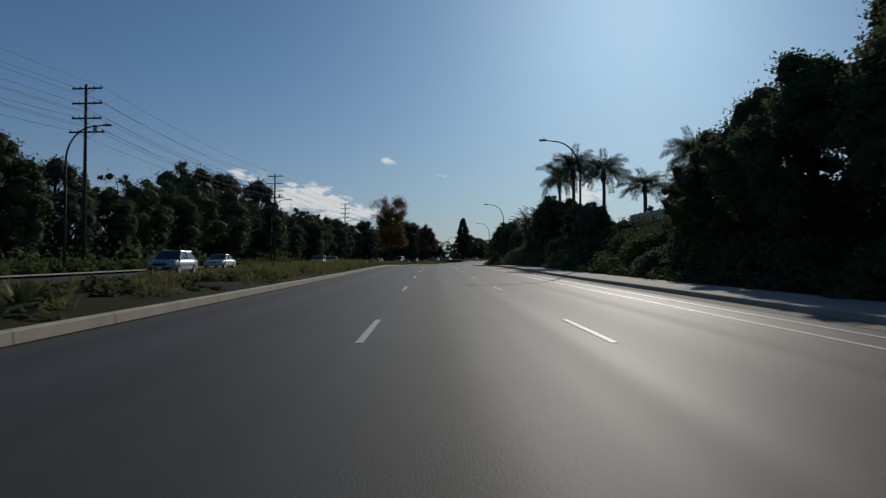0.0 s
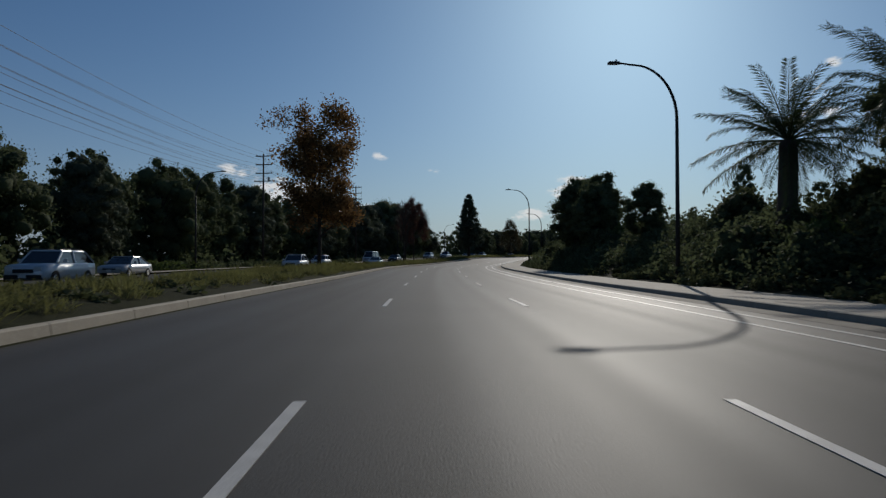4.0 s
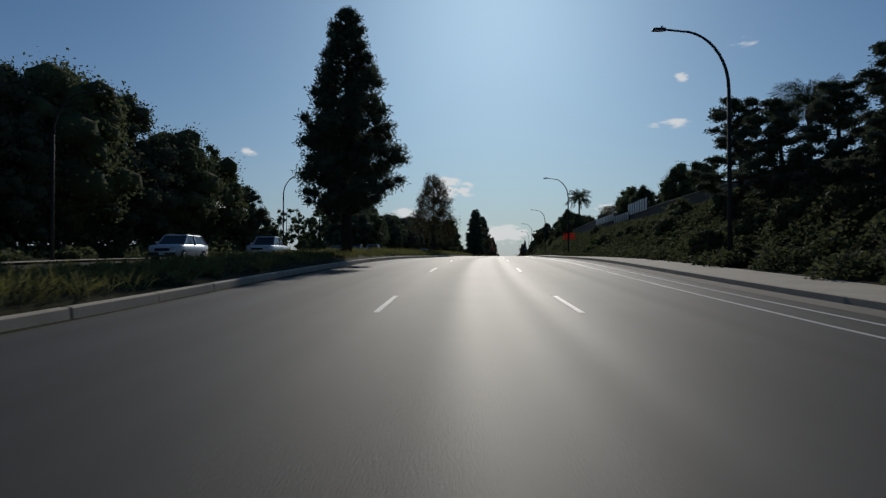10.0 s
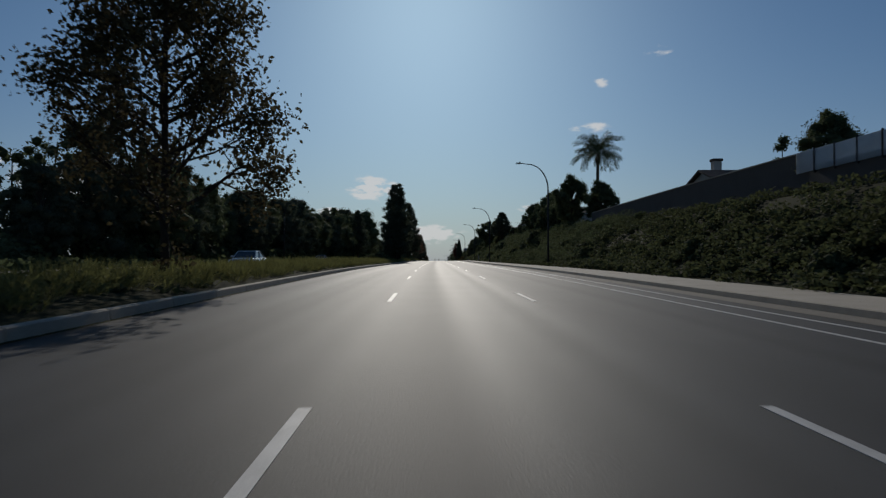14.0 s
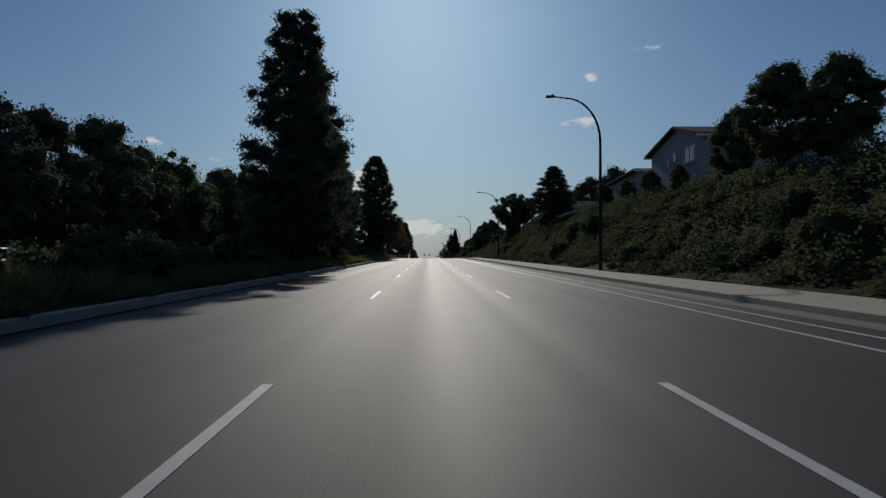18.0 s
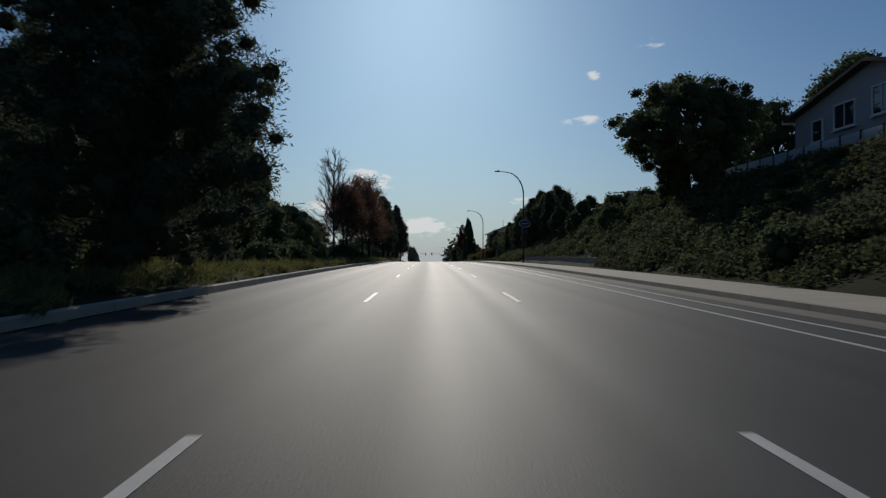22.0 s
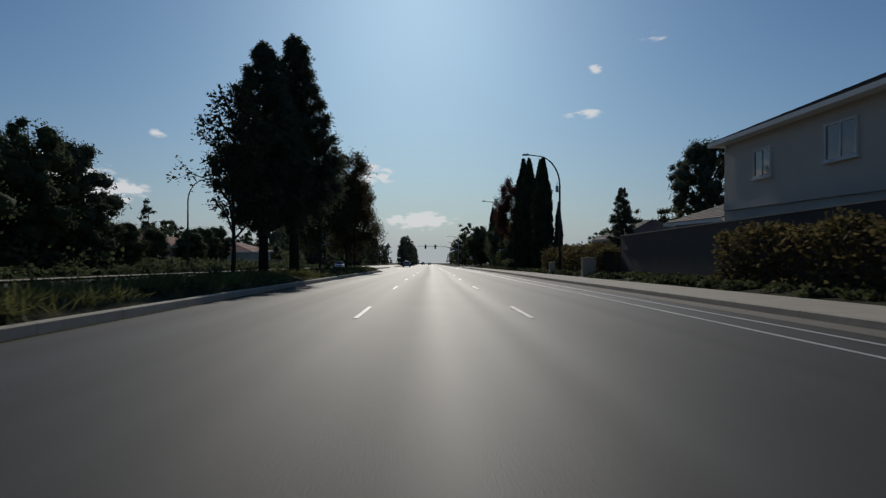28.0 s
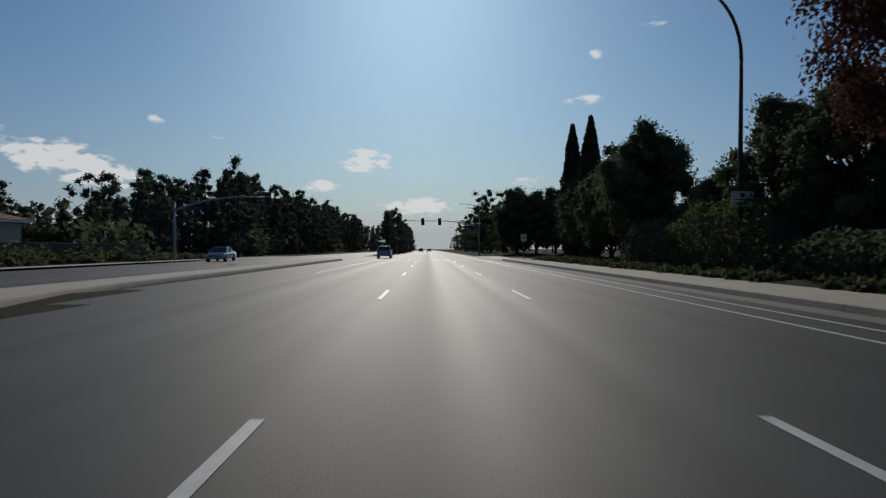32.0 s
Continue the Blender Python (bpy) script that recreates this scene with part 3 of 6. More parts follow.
def bare_tree(seed, H=10.0, name="bare_tree", label="leafless tree with thin upright branches", wide=0.5, extra=None, limbs=15, depth=2, cone=0.5, leaf=0.17, loose=0.26, low=0.2, rise=0.9, fall=0.0):
    rng = np.random.default_rng(seed)
    tree = thing(name, Matrix(), label, "tree")
    wood = Build()
    tips = []

    def grow(p, d, length, r, depth):
        q = p + d * length
        mid = p.lerp(q, 0.5) + Vector(rng.normal(0, 0.04 * length, 3))
        wood.tube([p, mid, q], [r, r * 0.85, r * 0.7], 5 if depth > 1 else 3, False)
        tips.append(q)
        if depth:
            for k in range(3 if depth > 1 else 4):
                e = (d + Vector(rng.normal(0, wide, 3)) + Vector((0, 0, 0.22))).normalized()
                grow(p.lerp(q, rng.uniform(0.45, 1.0)), e, length * rng.uniform(0.55, 0.8), r * 0.55, depth - 1)

    trunk = Build().tube([(0, 0, -0.3), (0.05, 0, H * 0.15), (0, 0.05, H * 0.5), (0.1, 0, H * 0.85)], [0.0135 * H, 0.011 * H, 0.008 * H, 0.003 * H], 8)
    for i in range(limbs):
        z = H * (low + (0.82 - low) * i / (limbs - 1))
        a = i * 2.4
        grow(Vector((0, 0, z)), Vector((math.cos(a) * wide * 1.5, math.sin(a) * wide * 1.5, rise)).normalized(), H * 0.17 * (0.9 + cone * 0.5 - cone * i / (limbs - 1)), 0.006 * H, depth)
    part("trunk", trunk, BARK, tree, soft=True)
    part("branch", wood, BARK, tree, soft=True)
    if extra:
        w = np.array([max(1 - fall * p.z / H, 0.05) for p in tips])
        pts = np.array([tips[int(k)] for k in rng.choice(len(tips), extra[1], p=w / w.sum())]) + rng.normal(0, loose, (extra[1], 3))
        part("crown", leaf_mesh("crown", pts, rng.uniform(0.65, 1.35, extra[1]) * leaf, extra[0], rng), None, tree)
    return tree


def cypress(seed, H=14.0, R=1.25):
    rng = np.random.default_rng(seed)
    tree = thing("cypress_tree", Matrix(), "tall narrow dark green cypress column", "tree")
    n = 9000
    z = rng.random(n) ** 0.9 * H
    g = z / H
    r = R * np.minimum(1, 0.55 + g * 3.0) * np.clip(1 - ((g - 0.3) / 0.72).clip(0) ** 2.2, 0.03, 1)
    a = rng.random(n) * 6.283
    lump = 1 + 0.13 * np.sin(a * 3 + z * 1.1) + 0.08 * np.sin(a * 5 - z * 2.3)
    rr = r * lump * rng.random(n) ** 0.3
    pts = np.stack([np.cos(a) * rr, np.sin(a) * rr, z + 0.15], 1)
    part("trunk", Build().tube([(0, 0, -0.3), (0, 0, H * 0.5), (0, 0, H * 0.93)], [0.2, 0.12, 0.02], 7), BARK, tree, soft=True)
    part("crown", leaf_mesh("crown", pts, rng.uniform(0.12, 0.24, n), CYPRESS, rng, -1.3, 2.4), None, tree)
    zs = [0.02, 0.06, 0.15, 0.3, 0.5, 0.68, 0.82, 0.92, 0.98]
    part("inner_foliage", Build().tube([(0, 0, H * f) for f in zs], [0.8 * R * min(1, 0.55 + f * 3.0) * max(1 - (max((f - 0.3) / 0.72, 0)) ** 2.2, 0.03) for f in zs], 12), CYPRESS, tree, soft=True)
    return tree


def frond_mesh(name, length, bend, pairs, leaf, mat, plume):
    """A frond that leaves the crown along x and arches down by bend degrees; plume: how far its leaflets stand out of the blade's plane."""
    b = Build()
    rng = np.random.default_rng(int(length * 100 + pairs))
    line, p = [Vector((0, 0, 0))], Vector((0, 0, 0))
    for i in range(12):
        a = -radians(bend) * ((i + 0.5) / 12) ** 1.4
        p = p + Vector((math.cos(a), 0, math.sin(a))) * length / 12
        line.append(p.copy())
    b.tube(line, [0.04 - 0.0028 * i for i in range(13)], 4, False)
    for i in range(pairs):
        f = 0.16 + 0.84 * (i + 0.5) / pairs
        k = min(int(f * 12), 11)
        p = line[k].lerp(line[k + 1], f * 12 - k)
        d = (line[k + 1] - line[k]).normalized()
        up = Vector((-d.z, 0, d.x))
        size = leaf * (1.12 - 0.75 * abs(f - 0.45)) * rng.uniform(0.85, 1.1)
        for s in (-1, 1):
            lift = rng.uniform(-1, 1) * plume
            way = (d * 0.62 + Vector((0, s, 0)) * math.cos(lift) + up * math.sin(lift)).normalized()
            mid = p + way * size * 0.5
            tip = p + way * size * 0.92 + Vector((0, 0, -size * rng.uniform(0.2, 0.5)))
            w = d * 0.015
            b.quad(p - w, mid - w * 1.3, tip, mid + w * 1.3)
    return b.mesh(name, mat)


FROND_MESHES = {}


def palm(seed, H=10.0, fronds=34, length=3.8, kind="queen"):
    rng = np.random.default_rng(seed)
    queen = kind == "queen"
    tree = thing("queen_palm" if queen else "date_palm", Matrix(), "slender palm with arching feathery fronds" if queen else "short palm with stiff spreading fronds", "palm tree")
    r = 0.21 if queen else 0.34
    part("trunk", Build().tube([(0, 0, -0.3), (0.05, 0, H * 0.3), (0.12, 0.05, H * 0.7), (0.1, 0, H)], [r * 1.3, r, r * 0.95, r * 0.9], 10), PALM_BARK, tree, soft=True)
    if queen:
        part("crownshaft", Build().tube([(0.1, 0, H - 1.5), (0.1, 0, H - 0.9), (0.1, 0, H - 0.4), (0.1, 0, H + 0.3)], [r, r * 1.75, r * 1.5, r * 0.6], 9), PALM_BARK, tree, "swollen fibrous collar of old leaf bases", soft=True)
    if kind not in FROND_MESHES:
        if queen:
            FROND_MESHES[kind] = [frond_mesh("frond", 3.9, 75, 120, 0.72, FROND, 1.1), frond_mesh("frond", 3.6, 100, 112, 0.7, FROND, 1.1), frond_mesh("frond", 3.3, 60, 104, 0.66, FROND, 1.0)]
        else:
            FROND_MESHES[kind] = [frond_mesh("frond", 3.3, 40, 66, 0.45, FROND, 0.35), frond_mesh("frond", 3.2, 62, 64, 0.45, FROND, 0.35), frond_mesh("frond", 3.0, 28, 60, 0.42, FROND, 0.35)]
    for i in range(fronds):
        f = i / (fronds - 1)
        rise = (84 - 98 * f ** 1.1 if queen else 78 - 105 * f) + rng.normal(0, 7)
        ob = part("frond", FROND_MESHES[kind][(i * 2) % 3], None, tree)
        ob.matrix_basis = Matrix.Translation((0.1, 0, H)) @ Matrix.Rotation(i * 2.4 + rng.normal(0, 0.2), 4, 'Z') @ Matrix.Rotation(-radians(rise), 4, 'Y') @ Matrix.Scale(rng.uniform(0.85, 1.12), 4)
    return tree


def shrub(seed, R=1.2, H=1.3, mat=None, label="dense green shrub", n=1050, leaf=0.115, name="shrub"):
    rng = np.random.default_rng(seed)
    bush = thing(name, Matrix(), label, "shrub")
    cen, rad = [], []
    for i in range(15):
        a, e, f = i * 2.4, math.asin((i + 0.5) / 15), rng.uniform(0.4, 0.72)
        cen.append((math.cos(a) * math.cos(e) * R * f, math.sin(a) * math.cos(e) * R * f, H * (0.12 + 0.66 * math.sin(e) * rng.uniform(0.75, 1.05))))
        rad.append(np.array((R, R, H * 0.9)) * rng.uniform(0.26, 0.42))
    wood = Build()
    for i in range(6):
        a = i * 1.05
        wood.tube([(0, 0, -0.2), (math.cos(a) * R * 0.3, math.sin(a) * R * 0.3, H * 0.4), (math.cos(a) * R * 0.6, math.sin(a) * R * 0.6, H * 0.75)], [0.03, 0.02, 0.008], 4, False)
    part("stem", wood, BARK, bush)
    part("foliage", tuft_mesh("foliage", cen, rad, [n // 15] * 15, leaf, mat or LEAF, rng, 1.6, 0.3, 0.68, 1, 0.65, 1.35), None, bush)
    return bush


def agave():
    rng = np.random.default_rng(5)
    plant = thing("agave", Matrix(), "spiky grey-green rosette plant in the median", "plant")
    for i in range(22):
        a, e = i * 2.4, radians(20 + 60 * i / 22)
        d = Vector((math.cos(a) * math.cos(e), math.sin(a) * math.cos(e), math.sin(e)))
        s = Vector((-math.sin(a), math.cos(a), 0)) * 0.06
        up = d.cross(s).normalized() * 0.02
        b = Build()
        p0, p1, p2 = d * 0.05, d * 0.4 - up, d * 0.85
        b.quad(p0 - s * 0.7, p1 - s, p2, p1 + up).quad(p1 + up, p2, p1 + s, p0 + s * 0.7)
        part("leaf", b, FROND, plant)
    return plant


# ---- street furniture ----
def street_lamp():
    lamp = thing("street_lamp", Matrix(), "dark steel street lamp with a curved arm over the road", "street lamp", "street lamps along the road")
    part("base", Build().tube([(0, 0, -0.2), (0, 0, 0.12)], [0.2, 0.2], 12), CONCRETE, lamp, "round concrete footing")
    part("pole", Build().tube([(0, 0, 0.1), (0, 0, 4), (0, 0, 8.0)], [0.115, 0.095, 0.075], 12), STEEL, lamp, soft=True)
    arc = [(0, 0, 8.0)]
    for i in range(1, 11):
        a = radians(90 * i / 10)
        arc.append((-2.05 * (1 - math.cos(a)), 0, 8.0 + 2.55 * math.sin(a)))
    arc += [(-2.75, 0, 10.64)]
    part("arm", Build().tube(arc, [0.075 - 0.003 * i for i in range(len(arc))], 10), STEEL, lamp, soft=True)
    head = Build().box((-2.98, 0, 10.65), (0.62, 0.26, 0.10), taper=0.8)
    h = part("lamp_head", head, STEEL, lamp)
    part("lens", Build().box((-3.02, 0, 10.585), (0.42, 0.2, 0.03)), LENS_CLEAR, h, "clear glass lens")
    part("photocell", Build().tube([(-2.86, 0, 10.7), (-2.86, 0, 10.8)], 0.045, 8), GALV, h)
    part("access_cover", Build().box((-0.112, 0, 0.6), (0.01, 0.09, 0.22)), STEEL, lamp)
    return lamp


LAMP_R = [(-0.4, 11.9), (2.57, 11.75), (5.5, 11.75), (8.55, 11.5), (11.41, 11.85), (14.22, 11.25), (17.05, 11.55), (19.73, 10.2), (22.5, 10.85), (25.3, 10.8), (28.04, 11.3), (30.62, 11.4), (33.22, 12.4), (39, 12), (42, 12), (45, 12)]
for u, lat in LAMP_R:
    put("street_lamp", street_lamp, spot(u, lat, 0.3 if u == 8.55 else -0.12, ground=False, tall=1.11 if u == 33.22 else 1.0))
for u, lat in ((2.35, -26.4), (5.2, -26.2), (7.45, -26.2), (9.65, -26.0), (11.9, -25.5), (14.0, -26), (19.1, -26), (23.2, -26), (27.4, -26), (31.5, -27.5)):
    put("street_lamp", street_lamp, spot(u, lat, turn=180, tall=1.14 if u == 9.65 else 1.0))


def utility_pole():
    pole = thing("utility_pole", Matrix(), "weathered wooden power pole with four crossarms", "utility pole", "power poles along the road")
    part("mast", Build().tube([(0, 0, -1.4), (0, 0, 8), (0, 0, 16.0)], [0.19, 0.15, 0.11], 10), WOODPOLE, pole, soft=True)
    for z, w in ((15.7, 2.7), (14.4, 2.7), (13.1, 2.7), (11.9, 3.2)):
        arm = part("crossarm", Build().box((0, 0.16, z), (w, 0.11, 0.13)), WOODPOLE, pole)
        for x in (-0.46, -0.24, 0.24, 0.46):
            part("insulator", Build().tube([(x * w, 0.16, z + 0.06), (x * w, 0.16, z + 0.16), (x * w, 0.16, z + 0.24)], [0.03, 0.06, 0.035], 7), GALV, arm)
        part("brace", Build().tube([(-0.3 * w, 0.14, z - 0.05), (0, 0.12, z - 0.55), (0.3 * w, 0.14, z - 0.05)], 0.018, 4), GALV, arm)
    part("transformer", Build().tube([(0.75, 0.2, 11.9), (0.75, 0.2, 12.5)], 0.16, 10), GALV, pole)
    return pole


POLES = [(0.0, -31.5, -0.2), (2.8, -29.9, -0.1), (5.62, -27.9, -0.1), (8.7, -28.2, 0.9), (10.72, -27.0, 0.5), (14.6, -62, 0)]
for u, lat, up in POLES:
    put("utility_pole", utility_pole, spot(u, lat, up, turn=-6))


def cables():
    n = 0
    for (ua, la, ha), (ub, lb, hb) in zip([(-4, -31.5, 0)] + POLES, POLES):
        ma, mb = spot(ua, la, ha, -6), spot(ub, lb, hb, -6)
        for z, w in ((15.9, 2.7), (14.6, 2.7), (13.3, 2.7), (12.1, 3.2)):
            for x in (-0.46, 0.46) if z > 13.5 else (-0.46, 0.24, 0.46):
                p, q = ma @ Vector((x * w, 0.16, z)), mb @ Vector((x * w, 0.16, z))
                sag = 0.9 + 0.1 * (n % 3)
                n += 1
                line = [p.lerp(q, i / 14) - Vector((0, 0, sag * 4 * (i / 14) * (1 - i / 14))) for i in range(15)]
                ob = part("power_cable", Build().tube(line, 0.016, 4, False), WIRE)
                tagged(ob, "thin black power cable strung between poles", "cable", "power cables")


cables()

# ---- trees beside and between the carriageways ----
CONIFERS = [  # u, lat, size, width, kind
    (12.0, -7.5, 1.05, 1.12, 0), (19.68, -7.6, 0.97, 1.12, 1), (20.2, -8.6, 0.9, 0.9, 1), (20.6, -8.3, 0.76, 0.8, 2), (20.95, -9.6, 0.84, 0.84, 0), (22.9, -9.0, 1.13, 1.22, 5), (24.0, -26.8, 1.12, 1.2, 0),
    (27.7, -8.8, 0.82, 0.9, 0), (28.1, -8.35, 0.8, 0.8, 4), (29.66, -9.1, 0.85, 0.85, 3), (29.92, -8.55, 1.0, 1.0, 3)]
for u, lat, s, w, k in CONIFERS:
    put(f"conifer{k}", lambda k=k: conifer(11 + k, R=(3.7, 3.3, 3.3, 3.9, 2.1, 4.0)[k], slim=(0.72, 0.5, 0.66, 0.76, 0.55, 0.5)[k], boughs=(90, 84, 70, 96, 64, 160)[k], clump=0.8 if k == 5 else 1.0, base=(2.4, 1.2, 1.6, 3.2, 2.4, 1.0)[k], needle=0.042 if k == 5 else 0.065, dense=2.4 if k == 5 else 1.45), spot(u, lat, turn=u * 77, scale=w, tall=s))
put("orange", lambda: bare_tree(31, 12.0, "autumn_tree", "autumn tree with orange and brown leaves", 0.62, (LEAF_ORANGE, 26000), leaf=0.12, loose=0.32, cone=-0.1, limbs=19, rise=0.85, fall=0.55), spot(6.65, -9.4, turn=20, scale=1.14, tall=1.1))
put("red", lambda: bare_tree(32, 12.0, "autumn_tree", "thinning autumn tree with dark red leaves", 0.42, (LEAF_RED, 30000), cone=0.7, leaf=0.11, loose=0.34, low=0.26, rise=0.38, fall=0.75), spot(9.75, -9.1, turn=120, scale=0.76, tall=1.0))
put("bare", lambda: bare_tree(33, 11.5, wide=0.42, limbs=21, depth=3, cone=0.6, rise=1.0), spot(9.15, -8.4, scale=0.88))
put("bare", None, spot(9.75, -10.6, turn=140))
put("bare", None, spot(24.55, -8.3, turn=70, scale=0.8, tall=0.87))
put("sparse", lambda: bare_tree(38, 10.0, "autumn_tree", "nearly leafless tree with a few brown leaves", 0.55, (LEAF_BROWN, 2600), limbs=15, leaf=0.13, loose=0.22, rise=1.1), spot(29.4, -9.1, scale=0.9))
put("brown", lambda: bare_tree(34, 14.0, "autumn_tree", "tall thinning tree with olive brown leaves", 0.5, (LEAF_BROWN, 21000), limbs=28, cone=0.95, leaf=0.125, loose=0.36, low=0.1, rise=0.42, fall=0.7), spot(14.98, -8.5, turn=130, scale=0.83, tall=0.98))
put("thin_orange", lambda: bare_tree(36, 12.0, "autumn_tree", "thinning autumn tree with rusty brown leaves", 0.5, (LEAF_RUST, 14000), limbs=20, leaf=0.115, loose=0.4), spot(25.62, -8.2, turn=30, scale=0.95, tall=0.85))
for u, lat, s in ((25.0, -8.4, 0.74), (25.3, -9.6, 0.74), (26.05, -8.2, 0.92), (26.4, -9.0, 0.85)):
    put("thin_orange", None, spot(u, lat, turn=u * 500, scale=s * 1.04, tall=s * 0.9))
put("wide", lambda: bare_tree(35, 12.0, "autumn_tree", "broad tree with thinning purple brown leaves", 0.85, (LEAF_BROWN, 25000), leaf=0.12, loose=0.34), spot(31.25, -8.8, scale=0.98, tall=1.05))
put("wide", None, spot(30.85, -10.2, turn=120, scale=0.85))
put("wide", None, spot(31.68, -8.9, turn=200, scale=0.9))
put("wide", None, spot(31.82, -9.8, turn=80, scale=0.5))
put("spreading", lambda: bare_tree(37, 9.0, "bare_tree", "leafless tree with a wide spreading crown", 0.8, limbs=18, depth=3), spot(22.06, 25, scale=1.75, tall=0.72))
put("spreading", None, spot(26.0, 19.5, turn=50, scale=0.75))
put("spreading", None, spot(26.5, 20.5, turn=150, scale=0.7))

rng0 = random.Random(4)
LEFT_H = [(-2, 8), (1.5, 8), (2.5, 9.5), (3.6, 8.5), (4.2, 12), (5.2, 13), (5.6, 13.8), (5.8, 13), (6.1, 11), (7, 11), (8.4, 13), (9.2, 14), (9.75, 13), (10.1, 11.9), (10.65, 10), (10.95, 8), (11.3, 12.5), (12.2, 14.5), (12.7, 14), (13.3, 13.5), (13.75, 12), (14.2, 9.5), (14.4, 8), (14.55, 3.5),
          (16.1, 2.5), (16.35, 3.5), (16.55, 10), (16.8, 12), (18, 10.5), (19, 11.3), (21, 13), (22.8, 14), (23.4, 16.5), (24.6, 17), (25.2, 17), (26.7, 19.5), (26.95, 12), (27.4, 11.5), (30.6, 13), (30.9, 11), (31.1, 6), (32, 5.5), (33, 6), (34, 6)]
u = -1.5
while u < 48:
    for lat in (-33.0,):
        h = table(u, LEFT_H) * rng0.uniform(0.96, 1.26)
        k = rng0.randrange(3)
        if u > 33:
            continue
        put(f"wood{k}", lambda k=k: broadleaf(41 + k, 10.0, 3.9, 0.4, (120, 140, 110)[k], 105, 0.11, (LEAF, PINE, LEAF)[k], spread=(0.7, 0.55, 0.8)[k]), spot(u + rng0.uniform(-0.1, 0.1), lat + rng0.uniform(-1.5, 1.5), turn=rng0.uniform(0, 360), scale=h / 10), "dark green tree in a dense roadside wood", "roadside wood")
    u += 0.4


def far_wood(name, label, trees, seed, mat):
    rng = np.random.default_rng(seed)
    cen, rad, wood = [], [], Build()
    for u, lat, h, peak in trees:
        p = np.array(place(u, lat))
        r = h * rng.uniform(0.26, 0.38) * (0.7 if peak else 1)
        wood.tube([Vector(p), Vector(p) + Vector((0, 0, h * 0.85))], [0.02 * h, 0.004 * h], 5, False)
        for k in range(44):
            g = rng.uniform(0.06, 0.97)
            w = (1 - g) ** 0.7 + 0.08 if peak else math.sqrt(max(1 - (1.7 * g - 0.75) ** 2, 0.05))
            a = rng.random() * 6.283
            f = rng.random() ** 0.4
            cen.append(p + np.array((math.cos(a) * r * w * f, math.sin(a) * r * w * f, h * g)))
            z = h * rng.uniform(0.05, 0.09) * (0.5 + 0.5 * w)
            rad.append((z, z, z * 0.85))
    tagged(new(name, tuft_mesh(name, cen, rad, [34] * len(cen), 0.17, mat, rng, 2.1, 0.4, 0.7, 1, 0.66, 1.5)), label, "trees", "", "stuff")
    tagged(part(name + "_trunks", wood, BARK), "dark trunks in the " + name.replace("_", " "), "trees", "", "stuff")


rows = []
u = -1.5
while u < 33:
    for lat in (-38, -45):
        rows.append((u + rng0.uniform(-0.12, 0.12), lat + rng0.uniform(-2, 2), table(u, LEFT_H) * rng0.uniform(0.75, 1.12), rng0.random() < 0.3))
    u += 0.38
far_wood("left_wood", "dense dark wood across the road", rows, 101, LEAF)
rows = [(36.6 + 0.28 * i + rng0.uniform(-0.1, 0.1), rng0.choice((-30, -36, -43)) + rng0.uniform(-2, 2), rng0.uniform(10, 16), rng0.random() < 0.8) for i in range(60)]
rows += [(38.9 + 0.32 * i, -9 + rng0.uniform(-1, 1), rng0.uniform(9, 12.5), True) for i in range(26)]
rows += [(34.0 + 0.4 * i, -62 + rng0.uniform(-14, 10), rng0.uniform(9, 15), rng0.random() < 0.5) for i in range(40)]
FAR_H = [(34.4, 5.0), (35.2, 5.5), (35.7, 10.0), (37, 13), (39, 15), (50, 16)]
rows += [(34.95 + 0.14 * i, -39 + rng0.uniform(-5, 5), table(34.95 + 0.14 * i, FAR_H) * rng0.uniform(0.8, 1.15), rng0.random() < 0.8) for i in range(90)]
rows += [(rng0.uniform(30, 40), rng0.uniform(-110, -60), rng0.uniform(6, 9), rng0.random() < 0.4) for i in range(50)]
far_wood("far_left_wood", "distant dark tree line beyond the crossing", rows, 102, PINE)
rows = [(35.2 + 0.33 * i + rng0.uniform(-0.1, 0.1), rng0.choice((16, 19, 24)) + rng0.uniform(-1.5, 1.5), rng0.uniform(8, 13.5), rng0.random() < 0.35) for i in range(48)]
rows = [r for r in rows if not 35.5 < r[0] < 37.6] + [(40.2, 14.5, 17, False), (40.6, 15, 15, False)]
rows += [(rng0.uniform(-1, 33), rng0.uniform(34, 60), rng0.uniform(7, 11), rng0.random() < 0.3) for i in range(40)]
rows += [(rng0.uniform(29.5, 36), rng0.uniform(30, 75), rng0.uniform(5, 8.5), rng0.random() < 0.3) for i in range(60)]
far_wood("far_right_wood", "distant dark trees beyond the houses and the crossing", rows, 103, LEAF)

